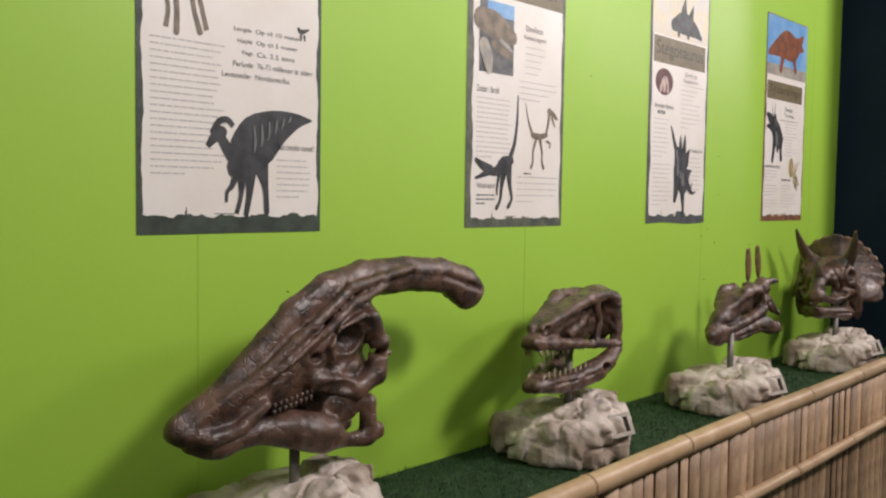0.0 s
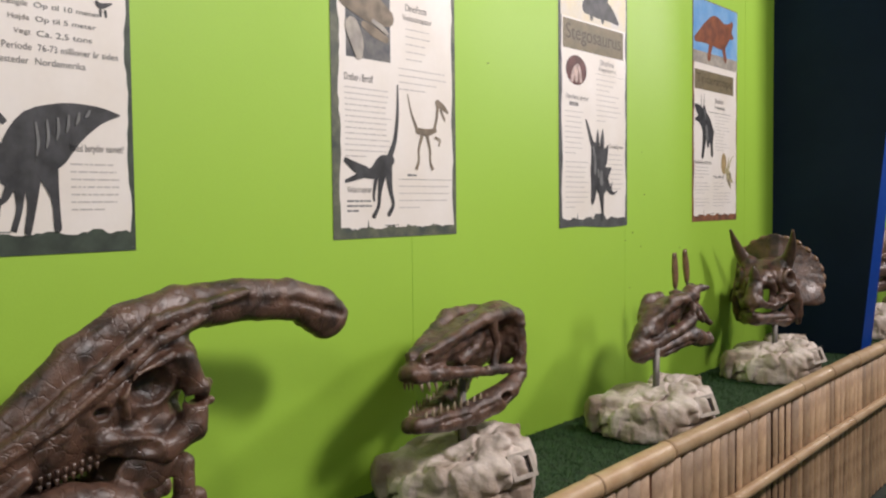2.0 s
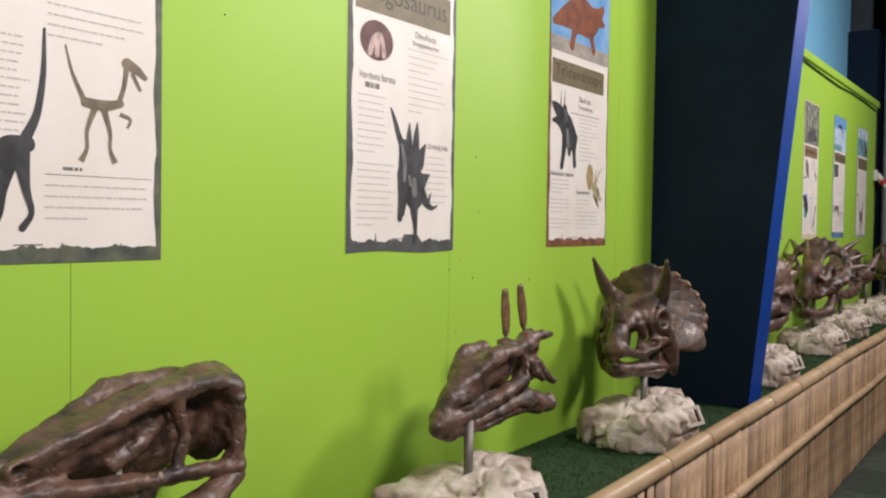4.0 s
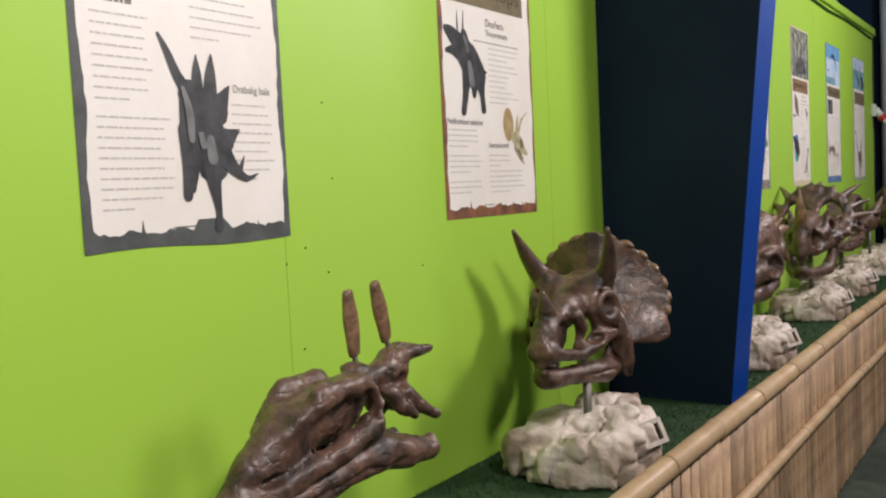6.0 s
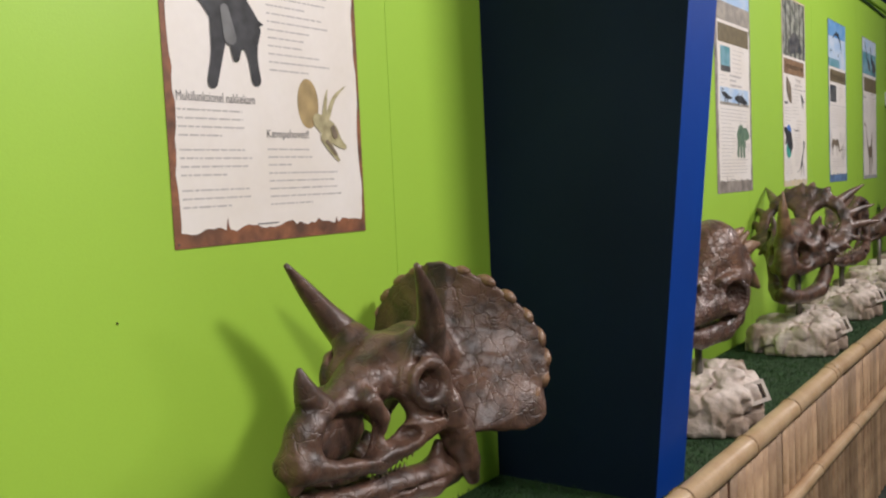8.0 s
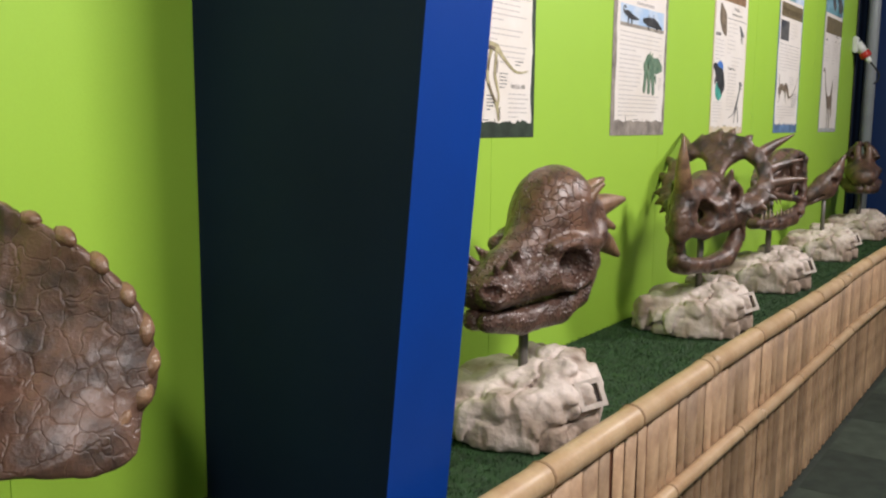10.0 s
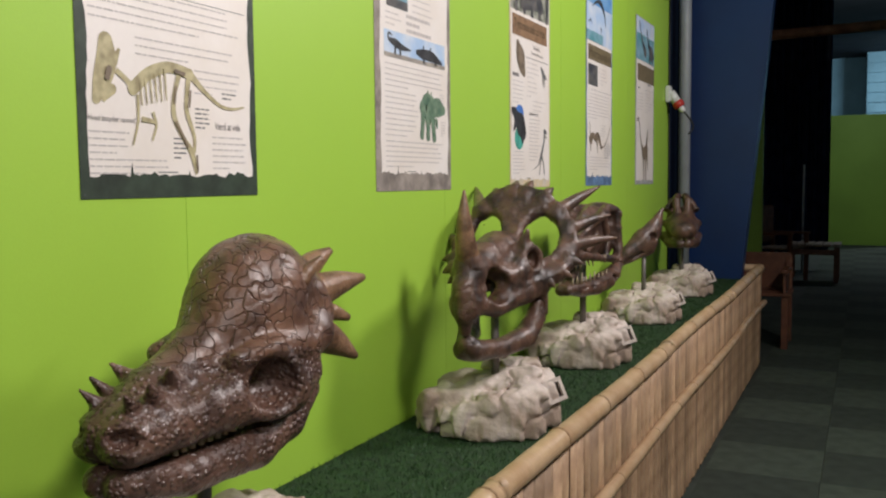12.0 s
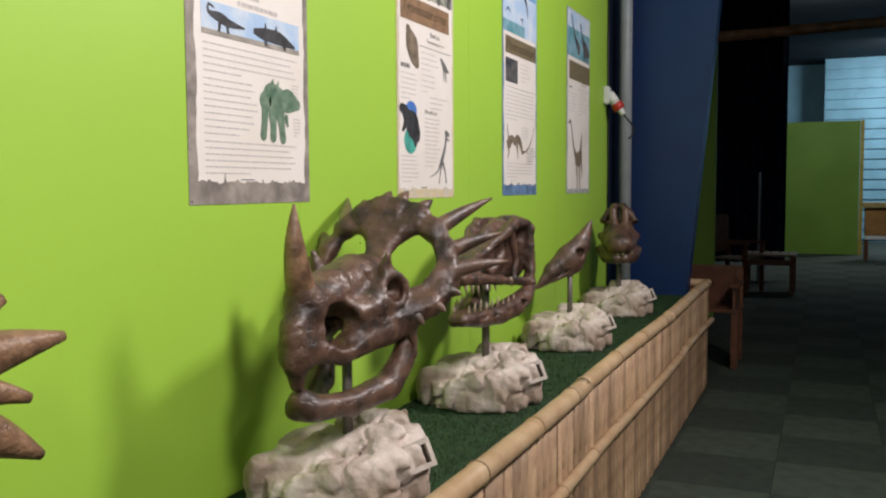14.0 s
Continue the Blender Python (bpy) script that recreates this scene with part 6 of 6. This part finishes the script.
def poster_tyrant():
    p = poster(6, 8.007, 0.475, "cream poster with a brown title band and straw-yellow border", left=0.014, right=0.014, low=0.03)
    patch(p, "photo", 0.012, 0.69, 0.463, 0.99, WOODSPRINT, 2)
    figure(p, "trees_print", [[(0.07 + 0.09 * i, 0.70, 0.03), (0.08 + 0.09 * i, 0.80, 0.022), (0.075 + 0.09 * i, 0.98, 0.018)] for i in range(5)] + [[(0.15, 0.74, 0.08), (0.26, 0.78, 0.12), (0.36, 0.74, 0.05)]], DIMPRINT, 3)
    heading_band(p, 0.028, 0.594, 0.432, 0.674, "Tyrannosaurus rex", mat("brown_band", (0.30, 0.18, 0.10), 0.5, 0.15, 25))
    figure(p, "skull_print", [[(0.085, 0.565, 0.03), (0.10, 0.535, 0.075), (0.125, 0.505, 0.09), (0.15, 0.47, 0.04)], [(0.085, 0.51, 0.03), (0.12, 0.472, 0.04), (0.155, 0.455, 0.03)]], SEPIA)
    words(p, "DinoFacts", 0.265, 0.562, 0.345, 0.016)
    words(p, "Tyrannosaurus rex", 0.235, 0.535, 0.385, 0.016)
    patch(p, "rule", 0.175, 0.5200, 0.448, 0.5225, HEADING, 2)
    lines(p, 0.19, 0.500, 0.34, 8, 0.0190, 71, 0.5)
    lines(p, 0.26, 0.350, 0.43, 3, 0.0180, 72, 0.3)
    figure(p, "small_animal_print", [[(0.355, 0.50, 0.01), (0.385, 0.475, 0.03), (0.43, 0.455, 0.004)], [(0.38, 0.47, 0.012), (0.385, 0.42, 0.004)], [(0.395, 0.465, 0.012), (0.405, 0.42, 0.004)]], INKGREY)
    lines(p, 0.03, 0.435, 0.165, 1, 0.02, 73, 0, 0.014, HEADING)
    lines(p, 0.03, 0.415, 0.165, 6, 0.0165, 74)
    oval(p, "water_print", 0.10, 0.195, 0.05, 0.045, AQUA)
    oval(p, "sky_oval_print", 0.105, 0.295, 0.045, 0.032, AZURE)
    figure(p, "animal_print", [[(0.03, 0.30, 0.03), (0.05, 0.295, 0.04), (0.075, 0.27, 0.06), (0.115, 0.25, 0.10), (0.14, 0.22, 0.07)], [(0.06, 0.25, 0.03), (0.04, 0.228, 0.014)], [(0.13, 0.22, 0.05), (0.135, 0.185, 0.02)]], INK, 4)
    lines(p, 0.03, 0.140, 0.16, 7, 0.0140, 75)
    words(p, "DinoFacts", 0.215, 0.293, 0.32, 0.014, INKGREY)
    lines(p, 0.215, 0.275, 0.37, 12, 0.0150, 76, 0.4)
    figure(p, "skeleton_print", [[(0.40, 0.235, 0.022), (0.43, 0.228, 0.012)], [(0.405, 0.215, 0.008), (0.43, 0.208, 0.006)], [(0.40, 0.225, 0.012), (0.395, 0.19, 0.014), (0.365, 0.14, 0.022), (0.345, 0.12, 0.012)], [(0.345, 0.12, 0.010), (0.32, 0.09, 0.006), (0.255, 0.072, 0.002)],
                                 [(0.36, 0.125, 0.014), (0.345, 0.09, 0.006), (0.335, 0.05, 0.006)], [(0.37, 0.125, 0.014), (0.392, 0.09, 0.006), (0.398, 0.052, 0.008)]], INKGREY)


def poster_winged():
    p = poster(7, 9.027, 0.487, "cream poster with a blue sky photo of flying reptiles, blue border", left=0.016, right=0.014, low=0.045)
    patch(p, "photo", 0.006, 0.715, 0.481, 0.994, PALESKY, 2)
    patch(p, "photo_sky", 0.006, 0.90, 0.481, 0.994, SKYPRINT, 3)
    patch(p, "photo_ground", 0.006, 0.715, 0.30, 0.765, TEAL, 3)
    figure(p, "flyers_print", [[(0.10, 0.885, 0.004), (0.19, 0.925, 0.014), (0.28, 0.915, 0.024), (0.335, 0.87, 0.016), (0.345, 0.815, 0.003)], [(0.20, 0.935, 0.01), (0.28, 0.92, 0.02)], [(0.04, 0.80, 0.004), (0.07, 0.82, 0.008), (0.10, 0.80, 0.003)], [(0.24, 0.79, 0.003), (0.27, 0.80, 0.01), (0.26, 0.765, 0.003)]], INK, 4)
    heading_band(p, 0.036, 0.622, 0.470, 0.697, "Pteranodon")
    patch(p, "small_photo", 0.038, 0.498, 0.204, 0.602, DIMPRINT, 2)
    lines(p, 0.24, 0.590, 0.40, 5, 0.0185, 81, 0.4)
    patch(p, "rule", 0.040, 0.4760, 0.474, 0.4775, INKGREY, 2)
    lines(p, 0.04, 0.455, 0.45, 8, 0.0170, 82, 0.15)
    figure(p, "animal_print", [[(0.058, 0.315, 0.004), (0.075, 0.25, 0.012), (0.09, 0.225, 0.04)], [(0.085, 0.235, 0.05), (0.13, 0.255, 0.03), (0.16, 0.235, 0.03)], [(0.06, 0.235, 0.02), (0.085, 0.19, 0.012), (0.062, 0.161, 0.003)], [(0.16, 0.24, 0.03), (0.20, 0.262, 0.03), (0.24, 0.235, 0.04), (0.275, 0.185, 0.012)],
                               [(0.19, 0.23, 0.03), (0.20, 0.19, 0.008), (0.203, 0.164, 0.008)], [(0.26, 0.195, 0.012), (0.33, 0.2, 0.008), (0.40, 0.25, 0.006), (0.447, 0.313, 0.003)]], SEPIA)
    lines(p, 0.26, 0.305, 0.37, 5, 0.0130, 83)
    lines(p, 0.33, 0.215, 0.455, 7, 0.0120, 84, 0.2, 0.0035, INKGREY)
    lines(p, 0.05, 0.140, 0.45, 5, 0.0150, 85, 0.15)


def poster_giant():
    p = poster(8, 10.05, 0.495, "cream poster with a teal photo and a long-necked dinosaur", left=0.02, right=0.016, low=0.022)
    patch(p, "photo", 0.006, 0.745, 0.489, 0.992, TEAL, 2)
    patch(p, "photo_sky", 0.006, 0.90, 0.489, 0.992, PALESKY, 3)
    figure(p, "herd_print", [[(0.09, 0.965, 0.02), (0.11, 0.93, 0.014), (0.16, 0.86, 0.02), (0.24, 0.80, 0.06)], [(0.28, 0.94, 0.02), (0.30, 0.90, 0.014), (0.33, 0.85, 0.03), (0.40, 0.81, 0.10), (0.46, 0.80, 0.03)], [(0.36, 0.80, 0.03), (0.36, 0.75, 0.02)], [(0.43, 0.80, 0.03), (0.43, 0.75, 0.02)]], DIMPRINT, 4)
    patch(p, "title_band", 0.045, 0.622, 0.490, 0.722, OLIVE, 2)
    words(p, "DinoFacts", 0.31, 0.607, 0.40, 0.012, INKGREY)
    patch(p, "rule", 0.24, 0.578, 0.47, 0.5795, INKGREY, 2)
    lines(p, 0.05, 0.575, 0.20, 1, 0.02, 91, 0, 0.008, INKGREY)
    lines(p, 0.05, 0.545, 0.22, 6, 0.0190, 92, 0.3)
    lines(p, 0.25, 0.555, 0.45, 7, 0.0190, 93, 0.3)
    figure(p, "animal_print", [[(0.048, 0.385, 0.02), (0.07, 0.40, 0.018), (0.095, 0.37, 0.014), (0.12, 0.30, 0.014), (0.155, 0.235, 0.024), (0.21, 0.19, 0.06)], [(0.2, 0.185, 0.06), (0.25, 0.19, 0.09), (0.29, 0.21, 0.07)], [(0.285, 0.22, 0.05), (0.305, 0.29, 0.026), (0.318, 0.345, 0.002)],
                               [(0.205, 0.17, 0.026), (0.215, 0.10, 0.014), (0.22, 0.04, 0.014)], [(0.26, 0.17, 0.035), (0.268, 0.10, 0.016), (0.276, 0.03, 0.016)], [(0.30, 0.18, 0.035), (0.318, 0.13, 0.014), (0.32, 0.09, 0.012)]], SEPIA)
    lines(p, 0.35, 0.36, 0.46, 6, 0.0190, 94, 0.3)
    lines(p, 0.05, 0.30, 0.13, 3, 0.0190, 95, 0.3)


for build in (poster_crested, poster_raptor, poster_plated, poster_horned, poster_dome, poster_stone, poster_tyrant, poster_winged, poster_giant):
    build()

# ---- fittings at the display's end ----
pipe = tagged(part("drain_pipe", tube([(-1.705, 11.2, 0.0), (-1.705, 11.2, 4.4)], 0.042, 20), PIPE, smooth=True), "grey vertical pipe beside the green wall's end", "pipe")


def plug():
    ob = empty("power_plug", (WALL, 10.93, 1.93))
    tagged(ob, "white and red industrial plug in a wall socket", "plug")
    part("socket", box((0.0, -0.035, -0.05), (0.035, 0.035, 0.06), 0.006), WHITEP, ob)
    way = Vector((0.55, 0.15, -0.82)).normalized()
    a = Vector((0.028, 0.0, 0.015))
    part("plug_body", tube([a, a + way * 0.075], [0.030, 0.031], 18), WHITEP, ob, smooth=True)
    part("plug_collar", tube([a + way * 0.075, a + way * 0.08, a + way * 0.115, a + way * 0.12], [0.031, 0.037, 0.037, 0.03], 18), REDP, ob, "red plastic collar", smooth=True)
    part("plug_grip", tube([a + way * 0.12, a + way * 0.16], [0.022, 0.016], 14), WHITEP, ob, smooth=True)
    b = a + way * 0.16
    pts = [b + Vector((0.02 * f, 0.02 * f, 0)) + Vector((0.045 * math.sin(f * 3.0), 0.03 * math.sin(f * 3.0), -0.2 * f + 0.05 * f * f)) for f in [k / 10 for k in range(11)]]
    part("flex", tube(pts, 0.006, 8), BLACK, ob, "black flex hanging in a loop", smooth=True)


plug()
cable = tagged(part("wall_cable", tube([(WALL + 0.008, 11.0, 0.66), (WALL + 0.008, 11.01, 1.5), (WALL + 0.008, 10.99, 2.2), (WALL + 0.008, 11.0, 2.58)], 0.006, 8), BLACK, smooth=True), "thin dark cable down the green wall's end", "cable")
tagged(part("top_cable", tube([(WALL + 0.012, 5.5 + 0.6 * k, 2.572 + 0.010 * math.sin(k * 1.9)) for k in range(10)], 0.007, 8), mat("green_cable", (0.03, 0.07, 0.02), 0.5, 0.1, 20), smooth=True), "dark green cable along the wall top", "cable")
for y, z in ((3.62, 1.30), (3.69, 1.24), (3.56, 1.27), (3.70, 1.62), (3.72, 1.45), (3.60, 1.08), (5.52, 1.35), (2.68, 1.86), (4.05, 1.22), (7.75, 1.2), (1.35, 1.18), (0.62, 1.16)):
    bm = bmesh.new()
    bmesh.ops.create_cone(bm, cap_ends=True, segments=8, radius1=0.0022, radius2=0.0015, depth=0.0025, matrix=pose(WALL + 0.0012, y, z, 0, 90, 0))
    tagged(part("screw_head", bm, DARK), "small dark screw head in the green wall", "screw", "screw heads in the wall")


# ---- the far hall ----
def siding():
    ob = wall_piece("wall_siding", (-0.6, 28.9, 0), (5.2, 29.0, 4.4), SIDING, "pale blue weatherboard wall in the far hall")
    for k in range(18):
        bm = box((-0.6, 28.86, 0.06 + 0.24 * k), (4.6, 28.9, 0.27 + 0.24 * k), 0.012)
        part("board", bm, SIDING, ob)


siding()
wall_piece("wall_far_green", (-1.36, 24.5, 0), (0.08, 24.62, 2.62), DIMMED_GREEN, "green painted low wall in the far hall")
part_y = wall_piece("wall_far_strip", (-2.2, 15.0, 0), (-1.56, 15.1, 3.2), DIMMED_GREEN, "green painted strip of wall beyond the display")
frame_post = tagged(part("frame_post", box((0.085, 24.42, 0), (0.15, 24.5, 2.62), 0.008), mat("yellow_paint", (0.55, 0.42, 0.06), 0.5, 0.1, 8)), "yellow painted post at the green wall's edge", "post")


def curtain():
    bm = bmesh.new()
    cols = []
    for k in range(61):
        x = -2.25 + 1.22 * k / 60
        y = 19.0 + 0.05 * math.sin(k * 1.1) + 0.03 * math.sin(k * 0.43)
        cols.append([bm.verts.new((x, y, z)) for z in (0.25, 1.4, 2.6, 4.38)])
    for a, b in zip(cols, cols[1:]):
        for k in range(3):
            bm.faces.new((a[k], b[k], b[k + 1], a[k + 1]))
    ob = part("curtain", bm, CURTAIN, smooth=True)
    solidify = ob.modifiers.new("thickness", "SOLIDIFY")
    solidify.thickness = 0.006
    return tagged(ob, "dark navy hanging curtain with folds", "curtain")


curtain()
tagged(part("curtain_rod", tube([(-2.3, 19.0, 4.37), (-0.9, 19.0, 4.37)], 0.015, 10), PIPE), "thin rod above the navy curtain", "rod")
tagged(part("pale_pole", tube([(-1.35, 18.4, 0.0), (-1.35, 18.4, 1.55)], 0.016, 10), mat("pale_metal", (0.5, 0.55, 0.6), 0.4, 0.1, 10), smooth=True), "thin pale pole in front of the navy curtain", "pole")
beam = tagged(part("log_beam", tube([(-2.3, 14.1, 2.70), (-1.5, 14.0, 2.735), (-0.2, 14.0, 2.76), (1.2, 13.9, 2.79), (2.9, 13.9, 2.82)], [0.045, 0.05, 0.046, 0.05, 0.05], 12), LOG, smooth=True), "rough brown log beam across the hall", "beam")
for x in (-2.2, 2.75):
    tagged(part("beam_post", tube([(x, 14.0, 0), (x, 14.0, 2.72)], 0.05, 12), LOG, smooth=True), "rough brown post under the log beam", "post", "beam posts")


def bench():
    ob = empty("wooden_bench", (-1.2, 12.35, 0))
    tagged(ob, "reddish-brown wooden bench standing beyond the bamboo fence", "bench")
    part("backrest", box((-0.30, 0.30, 0.40), (0.12, 0.34, 0.74), 0.012), WOOD, ob)
    for x in (-0.28, 0.10):
        part("leg", box((x - 0.025, 0.27, 0.0), (x + 0.025, 0.32, 0.72), 0.006), WOOD, ob)
        part("leg", box((x - 0.025, -0.12, 0.0), (x + 0.025, -0.07, 0.42), 0.006), WOOD, ob)
    for k in range(4):
        part("seat_slat", box((-0.32, -0.13 + 0.11 * k, 0.42), (0.14, -0.04 + 0.11 * k, 0.445), 0.006), WOOD, ob)
    part("armrest", box((0.06, -0.14, 0.60), (0.13, 0.34, 0.635), 0.012), WOOD, ob)
    part("front_panel", box((0.085, -0.11, 0.05), (0.105, 0.30, 0.60), 0.004), WOOD, ob)


bench()


def armchair(x, y, turn):
    ob = empty("wooden_armchair", (x, y, 0), turn)
    tagged(ob, "dark brown wooden armchair with a slatted pale seat", "chair", "chairs in the far hall")
    part("backrest", box((-0.26, 0.22, 0.50), (0.26, 0.26, 1.0), 0.02), WOOD, ob)
    for sx in (-0.25, 0.25):
        part("leg", box((sx - 0.025, 0.21, 0), (sx + 0.025, 0.26, 0.62), 0.006), WOOD, ob)
        part("leg", box((sx - 0.025, -0.26, 0), (sx + 0.025, -0.21, 0.62), 0.006), WOOD, ob)
        part("armrest", box((sx - 0.035, -0.28, 0.62), (sx + 0.035, 0.26, 0.65), 0.01), WOOD, ob)
    for k in range(5):
        part("seat_slat", box((-0.24, -0.24 + 0.095 * k, 0.43), (0.24, -0.16 + 0.095 * k, 0.455), 0.006), mat("pale_slat", (0.34, 0.26, 0.20), 0.6, 0.15, 12), ob)
    return ob


armchair(-1.55, 17.35, 70)
armchair(-2.25, 16.4, 60)


def low_table():
    ob = empty("low_table", (-1.15, 17.5, 0))
    tagged(ob, "dark wooden table with a pale slatted top", "table")
    for k in range(6):
        part("top_slat", box((-0.32 + 0.11 * k, -0.30, 0.47), (-0.22 + 0.11 * k, 0.30, 0.50), 0.006), mat("pale_slat", (0.34, 0.26, 0.20)), ob)
    for sx in (-0.28, 0.28):
        for sy in (-0.25, 0.25):
            part("leg", box((sx - 0.03, sy - 0.03, 0), (sx + 0.03, sy + 0.03, 0.47), 0.006), WOOD, ob)
    part("rail", box((-0.28, -0.27, 0.36), (0.28, -0.24, 0.43), 0.004), WOOD, ob)


low_table()


def cabinet():
    ob = empty("wooden_counter", (0.55, 23.2, 0))
    tagged(ob, "orange-brown wooden counter with a pale shelf", "counter")
    orange = mat("orange_wood", (0.42, 0.20, 0.06), 0.5, 0.15, 8)
    part("body", box((-0.40, -0.2, 0.45), (0.9, 0.2, 0.95), 0.01), orange, ob)
    part("top", box((-0.44, -0.24, 0.95), (0.94, 0.24, 1.05), 0.012), mat("straw_wood", (0.5, 0.36, 0.14), 0.5, 0.15, 8), ob)
    part("shelf", box((-0.40, -0.22, 0.38), (0.9, 0.2, 0.45), 0.01), WHITEP, ob)
    for x in (-0.37, 0.87):
        part("leg", box((x - 0.03, -0.2, 0), (x + 0.03, 0.2, 0.38), 0.004), WOOD, ob)


cabinet()

# ---- pieces of the floor, turf ----
LIGHTTILE = mat("light_carpet_tile", (0.042, 0.058, 0.040), 0.9, 0.15, 12, 0.3, 200)
DARKTILE = mat("dark_carpet_tile", (0.024, 0.035, 0.024), 0.9, 0.15, 12, 0.3, 200)
floor_ob = bpy.data.objects["floor"]
TILES = []
for m in (LIGHTTILE, DARKTILE):
    bm = box((-0.249, -0.249, -0.005), (0.249, 0.249, 0.0))
    mesh = bpy.data.meshes.new("tile")
    bm.to_mesh(mesh)
    bm.free()
    mesh.materials.append(m)
    TILES.append(mesh)
for i in range(7):
    for j in range(42):
        link("tile", TILES[(i + j) % 2], None, floor_ob, m=pose(-0.94 + 0.5 * i, 4.25 + 0.5 * j, 0))


def turf_blades():
    r = np.random.RandomState(5)
    n = 70000
    y = r.uniform(0.6, 11.6, n)
    x = r.uniform(WALL + 0.004, RAIL - 0.03, n)
    h = r.uniform(0.006, 0.014, n)
    a = r.uniform(0, math.tau, n)
    lx, ly = r.normal(0, 0.006, n), r.normal(0, 0.006, n)
    w = 0.0014
    v = np.zeros((n, 3, 3))
    v[:, 0] = np.stack([x + w * np.cos(a), y + w * np.sin(a), np.full(n, GRASS - 0.001)], 1)
    v[:, 1] = np.stack([x - w * np.cos(a), y - w * np.sin(a), np.full(n, GRASS - 0.001)], 1)
    v[:, 2] = np.stack([x + lx, y + ly, GRASS + h], 1)
    mesh = bpy.data.meshes.new("turf")
    mesh.vertices.add(3 * n)
    mesh.vertices.foreach_set("co", v.reshape(-1))
    mesh.loops.add(3 * n)
    mesh.loops.foreach_set("vertex_index", np.arange(3 * n))
    mesh.polygons.add(n)
    mesh.polygons.foreach_set("loop_start", np.arange(0, 3 * n, 3))
    mesh.update()
    ob = link("artificial_turf", mesh, mat("turf_blade", (0.022, 0.07, 0.016), 0.6, 0.3, 40, colour2=(0.012, 0.038, 0.010)))
    tagged(ob, "short dark green artificial grass blades on the shelf", "artificial grass", kind="stuff")


turf_blades()
